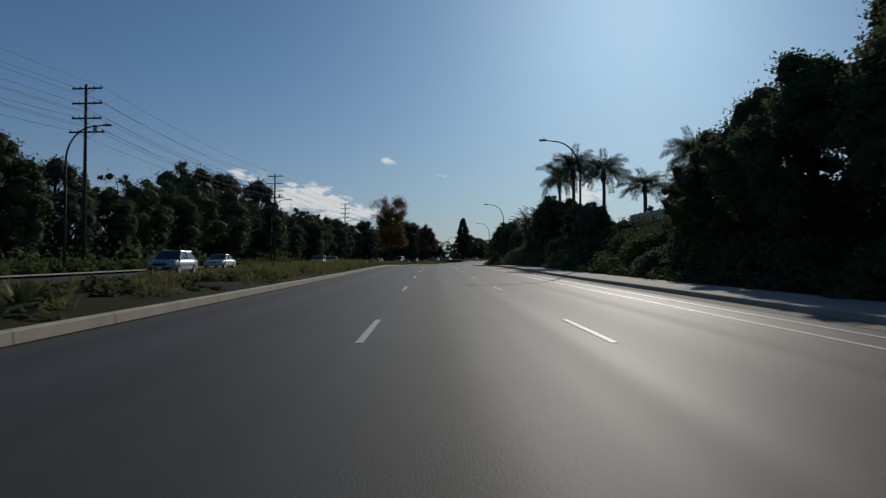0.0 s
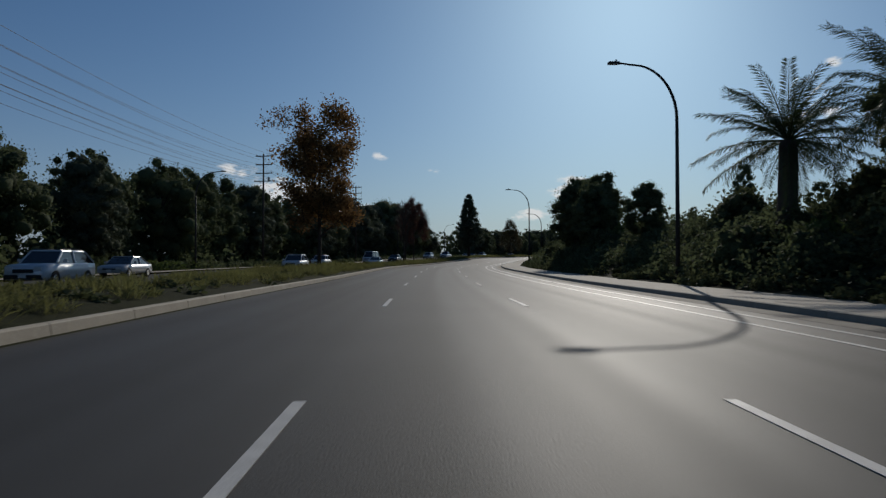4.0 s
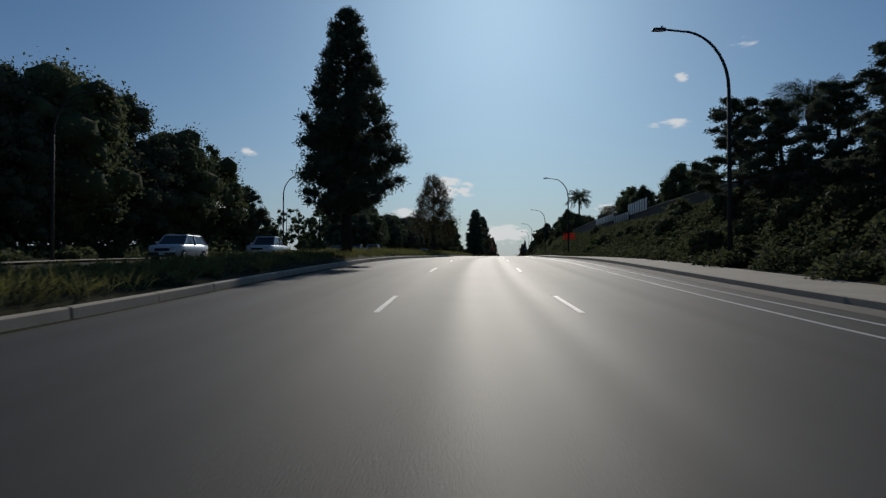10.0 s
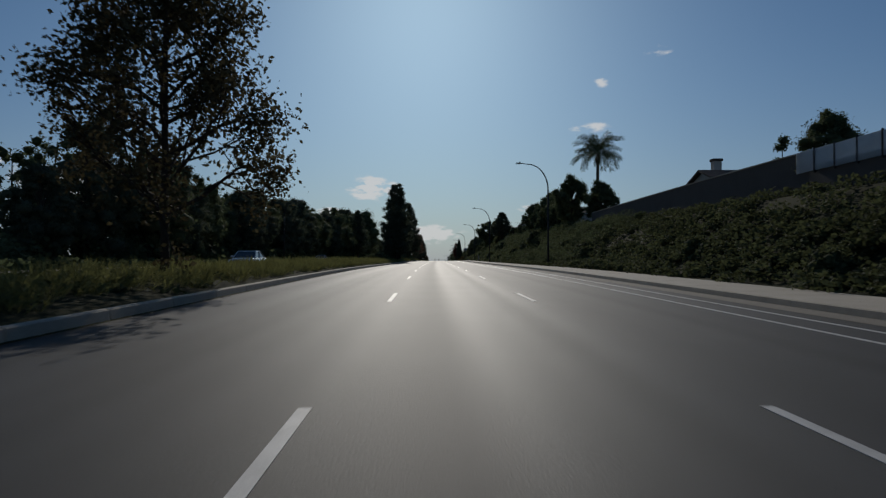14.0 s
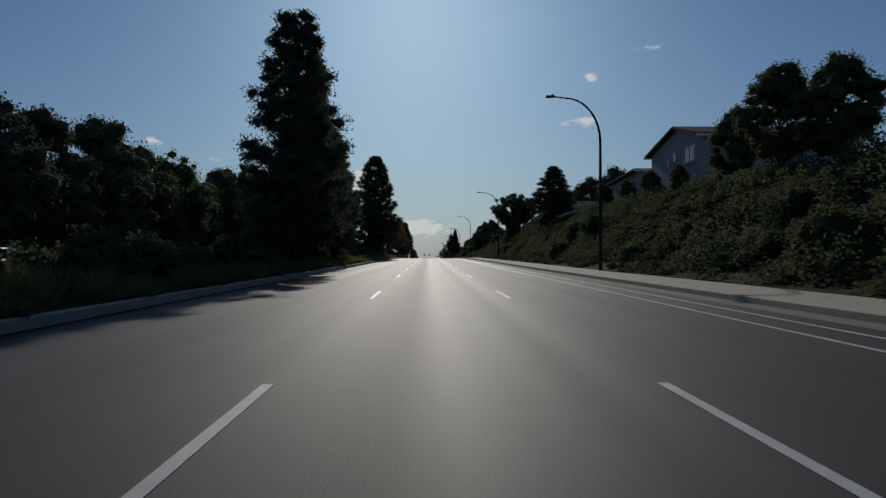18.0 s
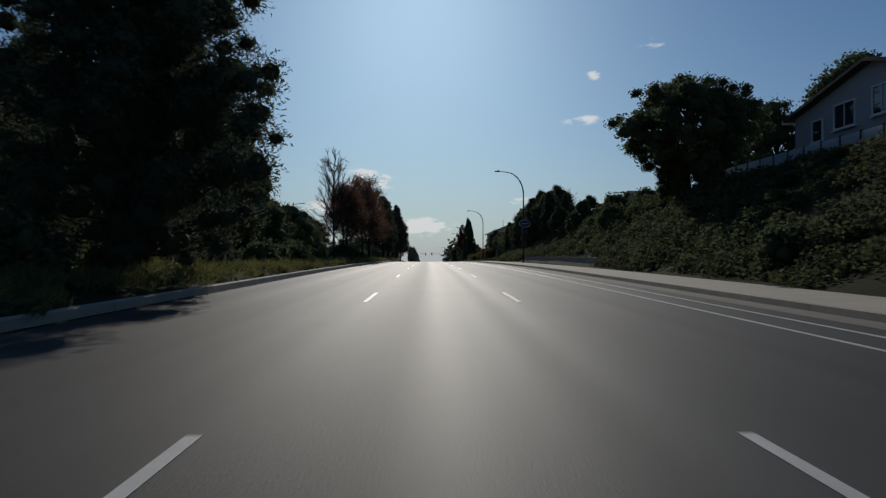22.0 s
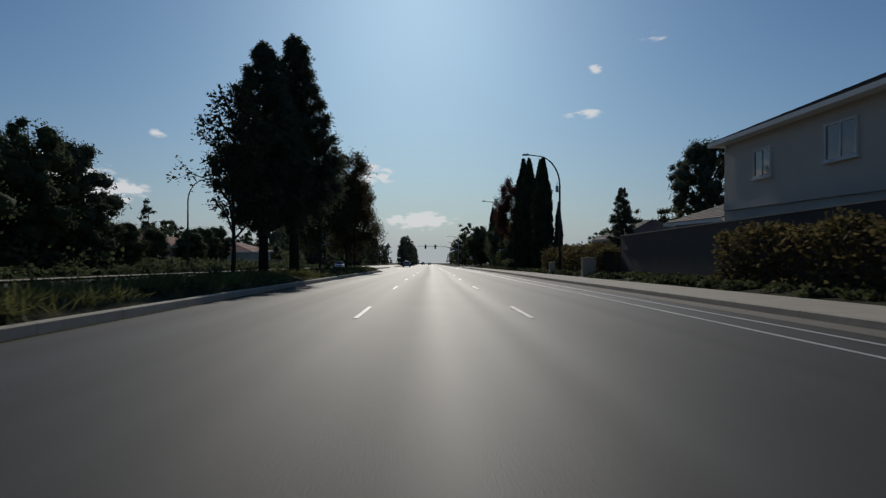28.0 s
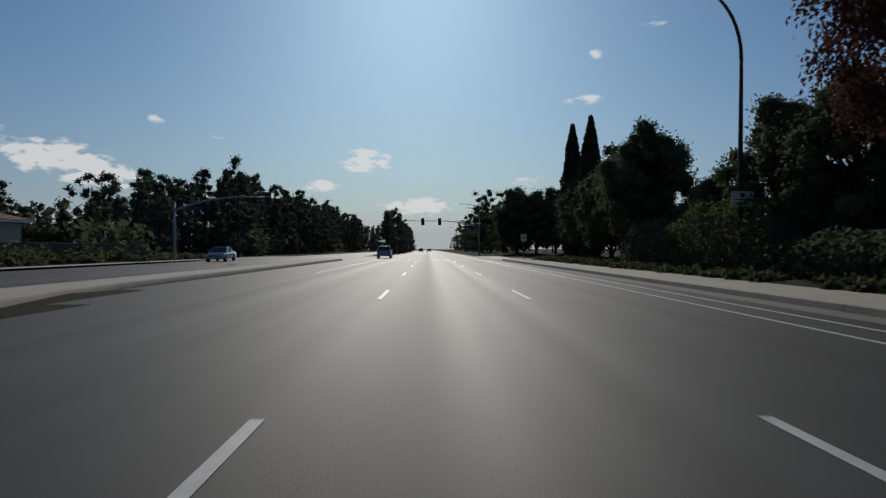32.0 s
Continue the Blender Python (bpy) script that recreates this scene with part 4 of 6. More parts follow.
RIGHT = [  # u, lat, height, kind
    (3.2, 15.5, 4.2, 1), (3.4, 16.5, 4.5, 0), (3.7, 16.5, 5, 1), (3.0, 15.5, 4.0, 0), (0.7, 16.2, 8.5, 1), (1.1, 16.6, 8, 0), (0.3, 16.6, 8.5, 0), (0.5, 14.0, 7.5, 0), (0.9, 14.5, 8.4, 1), (1.2, 14.3, 8.0, 0), (1.45, 14.9, 7.4, 1), (1.65, 14.6, 6.4, 0), (1.9, 15.2, 5.0, 1), (0.1, 15, 8, 1), (4.5, 19, 6.8, 0), (4.8, 17.5, 8, 1), (4.6, 16.0, 6.8, 1), (4.7, 17.0, 7.6, 0), (5.2, 20, 8, 0), (7.05, 15.4, 6.9, 1), (7.2, 16.6, 7.6, 0), (7.4, 15, 8.5, 1), (7.7, 17, 8, 0),
    (6.4, 16, 5, 1), (14.55, 20.8, 6, 0), (14.75, 21.5, 6.8, 1), (14.35, 21.6, 6, 0), (17.7, 20.5, 6.2, 0), (17.9, 22, 6, 1), (18.12, 18.8, 8, 0), (18.84, 19, 7.2, 0), (18.66, 19.3, 6.8, 1), (18.5, 19, 5.8, 0), (15.55, 20.6, 4.8, 1), (28.42, 15, 6.4, 0), (28.3, 14.8, 6.6, 1), (28.15, 14.9, 5.5, 0), (28.0, 14.8, 5.4, 1), (27.88, 15, 5.2, 0), (32.45, 31, 7, 0), (32.2, 32, 6.5, 1), (18.8, 17, 3.2, 1),
    (19.48, 18, 6.2, 0), (19.3, 18.6, 5.4, 1), (19.8, 19, 5, 1), (24.4, 36, 14, 0), (24.1, 40, 15, 1), (24.8, 34, 12, 1), (26.9, 15.8, 6.5, 1), (26.5, 15.6, 7.5, 0), (27.2, 15.5, 5.2, 1), (26.2, 16.5, 8, 0), (25.85, 16, 7, 1), (25.6, 17, 5, 2), (26.0, 18, 7.5, 0), (26.3, 17, 6.5, 2), (26.6, 19, 7, 1), (24.6, 17.5, 1.6, 0), (33.6, 15, 5.2, 1), (33.8, 16, 4.8, 0), (33.28, 15, 7.8, 0), (33.12, 15.6, 8.0, 1), (34.1, 15, 10.2, 0), (34.3, 15.6, 9.8, 1), (34.55, 15.2, 9, 0), (35.15, 16.2, 9.5, 1),
     (34.6, 16.5, 9.5, 0), (35.0, 16, 8, 1), (37.6, 16, 12.5, 0), (37.55, 19.5, 12, 1), (37.9, 17, 13, 1), (35.3, 17.5, 8.5, 1),
    (20.1, 18.2, 2.4, 1), (20.35, 18.0, 2.7, 0), (20.65, 18.2, 2.5, 1), (20.95, 17.9, 2.8, 0), (37.5, 22.8, 12.5, 0), (37.7, 25.5, 11.5, 1), (23.9, 18.0, 3.4, 0), (24.05, 17.0, 2.9, 1), (23.75, 17.2, 2.6, 0), (24.2, 18.6, 3.2, 1),
    (13.5, 21.8, 6.6, 1), (13.3, 22.8, 6.2, 0), (13.75, 22, 5.0, 1)]
for u, lat, h, k in RIGHT:
    if k == 2:
        put("conifer0", None, spot(u, lat, turn=u * 40, scale=h / 15))
    else:
        put(f"right{k}", lambda k=k: broadleaf(51 + k, 8.0, 3.2, 0.5, (125, 105)[k], 105, 0.105, (LEAF, LEAF)[k], spread=(0.55, 0.66)[k]), spot(u, lat, turn=u * 90, scale=h / 8))
put("umbrella", lambda: broadleaf(61, 8.2, 5.1, 0.8, 230, 135, 0.1, LEAF, top=0.4, label="round umbrella-shaped evergreen tree on the slope", spread=0.36, hollow=0.25), spot(24.0, 17.9, scale=1.16, tall=1.08))
put("round", lambda: broadleaf(62, 12.0, 4.4, 4.5, 150, 110, 0.11, PINE, top=0.3, label="large round-topped pine behind the houses", spread=0.42), spot(31.45, 32.2, scale=1.18, tall=1.26))
put("conifer2", None, spot(30.8, 18.0, scale=0.5))
put("conifer0", None, spot(22.12, 17.8, scale=1.12, tall=0.535))
for u, lat, h in ((11.98, 16.8, 6.6), (11.72, 16.8, 5.4), (11.5, 17.4, 5.0), (11.24, 17.2, 5.6), (11.0, 18.0, 6.0)):
    put("layered_pine", lambda: layered_pine(66), spot(u, lat, turn=u * 210, scale=h / 8), "", "pines on the slope")
PALMS = [(4.0, 17.3, 9.0), (3.75, 19.8, 7.7), (3.5, 23, 5.5), (3.4, 27.4, 8.6), (4.9, 19.0, 10.0), (9.75, 20.3, 8.2), (10.3, 20.5, 6.9), (9.5, 21.5, 5.1), (9.25, 22.5, 5.6), (10.5, 18, 5.6), (14.8, 20.2, 2.9), (17.85, 21, 9.6), (12.6, 27, 8)]
for u, lat, h in PALMS:
    put("palm", lambda: palm(71), spot(u, lat, turn=u * 66, scale=1, tall=h / 10))
put("date_palm", lambda: palm(72, 3.4, 46, 3.2, "date"), spot(5.4, 15.8, scale=1.25))
put("date_palm", None, spot(5.1, 17.2, turn=60, scale=1.15))
for u, lat, h in ((31.66, 13.8, 13.4), (31.8, 14.0, 13.6), (32.18, 13.8, 15), (32.32, 14.2, 15.2), (32.5, 14, 16), (31.98, 14.3, 10.5), (32.62, 14.2, 14.5), (34.85, 15, 13), (35.25, 15.2, 13.8), (34.98, 16, 12)):
    put("cypress", lambda: cypress(81), spot(u, lat, turn=u * 100, scale=h / 14))
for u, lat in ((2.5, 25), (2.62, 25.4), (2.72, 24.8), (2.4, 25.6)):
    put("cypress", None, spot(u, lat, turn=u * 300, scale=0.42, tall=0.3 + 0.05 * (u > 2.6)))
put("red", None, spot(32.78, 13.0, turn=90, scale=0.78, tall=1.2))
put("cypress", None, spot(31.5, 15.0, scale=0.4, tall=0.55))
for i in range(9):
    put("conifer1", None, spot(25.65 + 0.19 * i, 15.2 + 0.9 * math.sin(i * 2.1), turn=i * 40, scale=0.44 + 0.05 * math.sin(i * 3.7)))
for i in range(7):
    put(f"right{i % 2}", None, spot(24.75 + 0.11 * i, 15.5 + 1.5 * (i % 3), turn=i * 75, scale=0.2 + 0.055 * i))

# ---- marks, kerbs and pavements ----
REACH = [0.0]
for i in range(1, 1400):
    REACH.append(REACH[-1] + (axis(-6 + 0.05 * i)[0] - axis(-6 + 0.05 * (i - 1))[0]).length)


def at_metre(s):
    """The u at s metres along the line, counted from u = -6."""
    i = min(max(int(np.searchsorted(REACH, s)), 1), len(REACH) - 1)
    return -6 + 0.05 * (i - 1 + (s - REACH[i - 1]) / (REACH[i] - REACH[i - 1]))


def metre(u):
    k = (u + 6) / 0.05
    i = min(int(k), len(REACH) - 2)
    return REACH[i] + (REACH[i + 1] - REACH[i]) * (k - i)


road_ob = bpy.data.objects["road"]
dash = Build().box((0, 0, 0.002), (0.11, 3.66, 0.006)).mesh("lane_dash", PAINT)
for k in range(-8, 76):
    u = at_metre(metre(0) + 11.6 + 15.32 * k)
    if 35.5 < u < 37.2:
        continue
    for lat in (-1.48, 2.18):
        ob = part("lane_dash", dash, None, road_ob)
        ob.matrix_basis = spot(u, lat, 0.002, ground=False, lane=True)


def painted_line(name, lat, width, u0, u1, mat, label):
    n = strip(name, [lat - width / 2, lat + width / 2], u0, u1, 0.2, mat, label, "road marking", up=0.005)
    n.parent = road_ob
    for k in ("kind", "category"):
        del n[k]


painted_line("bicycle_lane_line", 5.6, 0.11, -6, 35.4, PAINT, "solid white inner line of the bicycle lane")
painted_line("bicycle_lane_line", 6.45, 0.11, -6, 35.4, PAINT, "solid white outer line of the bicycle lane")
painted_line("turn_lane_line", -6.1, 0.12, 33.6, 35.3, PAINT, "solid white line of the turning lane")
painted_line("stop_line", -0.4, 12.2, 35.42, 35.44, PAINT, "white stop line at the crossing")
for u, lat, w in ((30.86, -0.3, 1.5), (30.88, 2.9, 1.5)):
    ring = Build()
    for k in range(24):
        a, b = 2 * math.pi * k / 24, 2 * math.pi * (k + 1) / 24
        ring.quad(*(Vector((math.cos(x) * r * 0.8, math.sin(x) * r * 1.0, 0)) for x, r in ((a, 0.86), (b, 0.86), (b, 0.9), (a, 0.9))))
    part("sensor_loop", ring, ASPHALT_DARK, road_ob).matrix_basis = spot(u, lat - 1.5, 0.006, ground=False)
rng1 = random.Random(9)
for k in range(9):
    crack = Build()
    u, lat = rng1.uniform(0, 34), rng1.uniform(-5.5, 5.3)
    p = Vector((0, 0, 0))
    line = [p.copy()]
    for i in range(9):
        p = p + Vector((rng1.uniform(0.15, 0.6) * (1 if k % 2 else 0.1), rng1.uniform(-0.15, 0.25) + (0 if k % 2 else 0.5), 0))
        line.append(p.copy())
    for a, b in zip(line, line[1:]):
        d = (b - a).normalized()
        s = Vector((-d.y, d.x, 0)) * 0.008
        crack.quad(a - s, b - s, b + s, a + s)
    part("sealed_crack", crack, ASPHALT_DARK, road_ob).matrix_basis = spot(u, lat, 0.004, ground=False)

lane_b, rim_b = Build(), Build()
for i in range(61):
    u = 31.7 + (35.35 - 31.7) * i / 60
    e = median_edge(u)
    lane_b.v += [place(u, e, 0.0, False, True), place(u, KERB_L, 0.0, False, True)]
    rim_b.v += [place(u, e + 0.02, -0.03, False, True), place(u, e, 0.19, False, True), place(u, e - 0.04, 0.215, False, True), place(u, e - 0.2, 0.215, False, True), place(u, e - 0.2, 0.0, False, True)]
lane_b.f += [(2 * i, 2 * i + 1, 2 * i + 3, 2 * i + 2) for i in range(60)]
rim_b.f += [(5 * i + k, 5 * i + 5 + k, 5 * i + 6 + k, 5 * i + 1 + k) for i in range(60) for k in range(4)]
tagged(part("turning_lane", lane_b, ASPHALT), "grey asphalt turning lane", "road", "", "structure")
tagged(part("kerb_taper", rim_b, KERB, soft=True), "pale concrete kerb curving back along the turning lane", "kerb", "", "structure")
strip("turning_lane_far", [-9.6, -6.2], 35.35, 60, 0.25, ASPHALT, "grey asphalt turning lane beyond the crossing", up=0.0)
strip("sidewalk_bed", [7.88, 7.9, 10.5, 10.55], -6, 35.4, 0.25, CONCRETE, "pale concrete pavement beside the road", "pavement", up=0.135)
strip("sidewalk_far", [-25.6, -23.55], -6, 35.4, 0.25, CONCRETE, "pale concrete pavement across the road", "pavement", up=0.13)
strip("kerb_far", [-23.55, -23.4], -6, 35.4, 0.25, KERB, "pale concrete kerb across the road", "kerb", up=0.14)
strip("kerb_median_far", [-11.75, -11.58], -6, 35.3, 0.25, KERB, "pale concrete kerb of the planted median", "kerb", up=0.14)
top_b = Build()
for i in range(41):
    u = 32.25 + (35.3 - 32.25) * i / 40
    top_b.v += [place(u, OPP_IN + 0.02, 0.15, False, True), place(u, OPP_IN + 0.12, 0.2, False, True), place(u, median_edge(u) - 0.18, 0.2, False, True)]
top_b.f += [(3 * i + k, 3 * i + 1 + k, 3 * i + 4 + k, 3 * i + 3 + k) for i in range(40) for k in (0, 1)]
tagged(part("narrow_median", top_b, CONCRETE), "narrow raised concrete median beside the turning lane", "median", "", "structure")


def run_of(name, piece, label, category, lat, first, last, pitch, mesh, mat, up):
    """A run of alike pieces laid end to end along the road."""
    s, end, n, owner = metre(first), metre(last), 0, None
    while s < end:
        u = at_metre(s + pitch / 2)
        ob = None
        if owner is None:
            owner = thing(name, Matrix(), label, category, "", "structure")
        part(piece, mesh, None, owner).matrix_basis = spot(u, lat, up, ground=False, lane=True)
        s += pitch
        n += 1


kerb_l = Build().prism([(-0.16, -0.15), (0.0, -0.15), (-0.02, 0.04), (-0.05, 0.065), (-0.16, 0.07)], -1.51, 1.51).mesh("kerb_stone", KERB)
run_of("kerb_median", "kerb_stone", "pale concrete kerb stones of the planted median", "kerb", KERB_L, -1.0, 31.75, 3.05, kerb_l, KERB, 0.15)
kerb_r = Build().prism([(0.0, -0.15), (0.17, -0.15), (0.17, 0.012), (0.05, 0.012), (0.02, -0.01)], -1.515, 1.515).mesh("kerb_stone", KERB)
run_of("kerb_pavement", "kerb_stone", "pale concrete kerb stones of the pavement", "kerb", KERB_R, -1.0, 35.3, 3.05, kerb_r, KERB, 0.15)
slab = Build().box((0, 0, 0), (2.56, 2.41, 0.05)).mesh("slab", CONCRETE)
run_of("sidewalk", "slab", "pale tan concrete pavement slabs beside the road", "pavement", 9.22, -0.2, 32.6, 2.43, slab, CONCRETE, 0.128)
# ---- planting: median grasses, slope cover ----
def grass_blades():
    rng = np.random.default_rng(21)
    c, d, n = [], [], 0
    GR = [(-2, 0.25), (1.2, 0.3), (1.8, 0.9), (4.2, 0.8), (4.6, 0.35), (5.6, 0.5), (6.0, 1.0), (7.2, 0.9), (7.6, 0.4), (8.6, 0.4), (9.2, 1.0), (10.6, 0.9), (11, 0.5), (12.2, 0.6), (13, 1.0), (15.8, 0.95),
          (17, 0.9), (18.6, 0.8), (19.2, 0.4), (20.4, 0.9), (21.3, 0.5), (22.2, 0.95), (23.2, 0.6), (24, 0.5), (27, 0.55), (28, 0.9), (28.6, 0.5), (29.5, 0.5), (30.5, 0.3), (31, 0.25), (32.4, 0.15)]
    for i in range(17000):
        u, lat = rng.uniform(-1.5, 32.15), rng.uniform(-11.3, -6.45)
        if lat > median_edge(u) - 0.3:
            continue
        g = table(u, GR)
        lump = noise.noise(Vector((u * 7.0, lat * 0.7, 3.0)))
        if rng.random() > g + 0.9 * lump:
            continue
        p = np.array(place(u, lat))
        h = (0.32 + 0.36 * g) * rng.uniform(0.7, 1.15) * (1 + 0.5 * lump)
        k = 22
        a = rng.random(k) * 6.283
        lean = rng.random(k) ** 0.6 * 0.95
        tip = np.stack([np.cos(a) * lean * h, np.sin(a) * lean * h, h * (1.1 - 0.65 * lean)], 1)
        c.append(np.repeat(p[None], k, 0) + rng.normal(0, 0.09, (k, 3)) * (1, 1, 0))
        d.append(tip)
    c, d = np.concatenate(c), np.concatenate(d)
    n = len(c)
    s = np.cross(d, rng.normal(size=(n, 3)))
    s = s / np.linalg.norm(s, axis=1)[:, None] * 0.011
    v = np.empty((n, 4, 3))
    v[:, 0], v[:, 2] = c, c + d
    mid = c + d * 0.55 + np.array((0, 0, 0.06))
    v[:, 1], v[:, 3] = mid - s, mid + s
    me = bpy.data.meshes.new("median_grass")
    me.vertices.add(4 * n)
    me.vertices.foreach_set("co", v.ravel())
    me.loops.add(4 * n)
    me.loops.foreach_set("vertex_index", np.arange(4 * n, dtype=np.int32))
    me.polygons.add(n)
    me.polygons.foreach_set("loop_start", np.arange(0, 4 * n, 4, dtype=np.int32))
    me.materials.append(GRASS)
    me.update(calc_edges=True)
    tagged(new("median_grass", me), "yellow-green ornamental grasses growing in the median", "grass", "", "stuff")


grass_blades()


def mounds(name, label, count, u0, u1, lat0, lat1, size, per, leaf, mat, seed, flat=0.7, keep=lambda u, lat: not (23.95 < u < 25.7 and lat < 12.7)):
    rng = np.random.default_rng(seed)
    c, s = [], []
    for i in range(count):
        u, lat = rng.uniform(u0, u1), lat0 + (lat1 - lat0) * rng.random()
        if keep and not keep(u, lat):
            continue
        p = np.array(place(u, lat))
        r = size * rng.uniform(0.5, 1.25)
        q = rng.normal(size=(per, 3))
        q /= np.linalg.norm(q, axis=1)[:, None]
        q[:, 2] = np.abs(q[:, 2]) * flat
        c.append(p + q * r * rng.random((per, 1)) ** 0.3)
        s.append(leaf * rng.uniform(0.6, 1.4, per))
    me = leaf_mesh(name, np.concatenate(c), np.concatenate(s), mat, rng)
    tagged(new(name, me), label, "plants", "", "stuff")


mounds("wood_undergrowth", "dense dark undergrowth at the foot of the wood", 900, -1.5, 31.2, -36.5, -30.5, 2.6, 70, 0.36, LEAF, 30, 1.1, lambda u, lat: not 14.4 < u < 16.1)
mounds("far_undergrowth", "dense dark undergrowth beyond the crossing", 330, 34.85, 46, -40, -31, 4.0, 60, 0.6, LEAF, 31, 1.1, lambda u, lat: not 35.45 < u < 37.3)
mounds("median_cover", "low dark green plants on the soil of the median", 1900, -1.5, 32.1, -11.3, -6.5, 0.45, 40, 0.13, GROUNDCOVER, 22, 0.6, lambda u, lat: lat < median_edge(u) - 0.4)
mounds("median_end_cover", "low leafy plants at the end of the median", 300, 29.8, 32.1, -11.2, -7.0, 0.5, 48, 0.13, GROUNDCOVER, 33, 0.6, lambda u, lat: lat < median_edge(u) - 0.5)
mounds("slope_cover", "dense green ground cover on the roadside slope", 3400, -1.2, 27.6, 10.9, 19.2, 0.8, 96, 0.115, GROUNDCOVER, 23, 0.65)
mounds("slope_shrubs", "tall tangled shrubs covering the roadside slope", 1050, 16.6, 26.8, 12.0, 18.6, 1.05, 250, 0.1, LEAF, 26, 1.0, lambda u, lat: not (21.2 < u < 24.2 and lat > 14.6) and not (23.95 < u < 25.7 and lat < 12.7))
mounds("slope_shrubs_mid", "dark green shrubs and creepers on the slope under the wall", 950, 8.4, 16.8, 11.4, 16.6, 0.8, 150, 0.12, GROUNDCOVER, 29, 0.75)
mounds("slope_creepers", "dark green and brown creepers on the slope below the house", 620, 19.5, 24.6, 11.5, 19.5, 0.8, 150, 0.11, GROUNDCOVER, 32, 0.75)
mounds("slope_shrubs_low", "dense dark shrubs on the slope below the palms", 800, -1.2, 8.6, 12.0, 19, 1.15, 190, 0.13, LEAF, 27, 1.2)
mounds("verge_cover", "low green ground cover behind the pavement", 900, 27.4, 35.2, 10.9, 14.5, 0.55, 55, 0.15, GROUNDCOVER, 24, 0.6)
mounds("far_garden_shrubs", "dark garden shrubs in front of the houses across the road", 190, 31.0, 34.9, -31.5, -27.2, 1.35, 62, 0.26, LEAF, 34, 1.1)
mounds("far_verge_bushes", "light green bushes along the far pavement", 330, -0.5, 7.5, -28.5, -26.0, 0.9, 60, 0.2, LEAF_LIGHT, 28, 1.1)
mounds("far_verge_cover", "green shrubs along the far pavement", 1400, -1.5, 36, -29.5, -26.2, 0.85, 45, 0.24, LEAF, 25, 0.9)

rng2 = random.Random(12)
SHRUBS = (("shrub0", dict(seed=91, R=1.3, H=1.5, mat=LEAF, label="dense dark green shrub on the slope")),
          ("shrub1", dict(seed=92, R=1.1, H=1.2, mat=LEAF_LIGHT, label="bright green leafy shrub on the slope")),
          ("shrub2", dict(seed=93, R=1.4, H=1.9, mat=GROUNDCOVER, label="tall dull green shrub on the slope", n=1400)))
for i in range(190):
    u = rng2.uniform(-0.6, 27.4)
    lat = rng2.uniform(12.2, 18.4)
    near = 1.0 if 18 < u < 26 or u < 8 else 0.75
    if u > 24.0 and lat < 13.6 or 8 < u < 17 and lat > 16.3 or 21.2 < u < 24.2 and lat > 15:
        continue
    key, kw = SHRUBS[rng2.choice((0, 0, 1, 2, 2))]
    put(key, lambda kw=kw: shrub(**kw), spot(u, lat, -0.1, turn=rng2.uniform(0, 360), scale=rng2.uniform(0.6, 1.35) * near), "", "shrubs on the slope")
for u, lat, k in ((22.7, 18.0, 1.1), (22.55, 18.1, 1.2), (22.4, 18.0, 1.3), (22.86, 18.6, 1.0), (22.26, 17.7, 1.25)):
    put("shrub2", None, spot(u, lat, -0.1, turn=u * 300, scale=k), "", "shrubs on the slope")
for i in range(64):
    key, kw = SHRUBS[rng2.choice((0, 2))]
    u = rng2.choice((rng2.uniform(18.6, 24), rng2.uniform(23.5, 27.6)))
    put(key, None, spot(u, rng2.uniform(-11.0, -9.2), -0.1, turn=rng2.uniform(0, 360), scale=rng2.uniform(0.6, 1.15)), "dark green shrub under the trees of the median", "shrubs in the median")
for i in range(34):
    put("agave", agave, spot(rng2.uniform(0.2, 32), rng2.uniform(-10.5, -6.9), turn=rng2.uniform(0, 360), scale=rng2.uniform(0.5, 1.0)), "", "agaves in the median")


def hedge(seed, L, D, H, mat, label):
    rng = np.random.default_rng(seed)
    ob = thing("hedge", Matrix(), label, "hedge")
    n = int(L * 480)
    f = rng.random((n, 3))
    side = rng.integers(0, 3, n)
    x = (f[:, 0] - 0.5) * D
    z = f[:, 2] * H
    x = np.where(side == 0, -D / 2 + rng.normal(0, 0.12, n), np.where(side == 1, D / 2 + rng.normal(0, 0.12, n), x))
    z = np.where(side == 2, H + rng.normal(0, 0.12, n), z)
    y = (f[:, 1] - 0.5) * L
    z = z * (1 + 0.10 * np.sin(y * 1.3 + seed) + 0.06 * np.sin(y * 3.1))
    core = Build().box((0, 0, H * 0.44), (D * 0.8, L * 0.98, H * 0.88))
    part("inner_stem", core, BARK, ob)
    part("foliage", leaf_mesh("foliage", np.stack([x, y, z], 1), rng.uniform(0.075, 0.16, n), mat, rng), None, ob)
    return ob


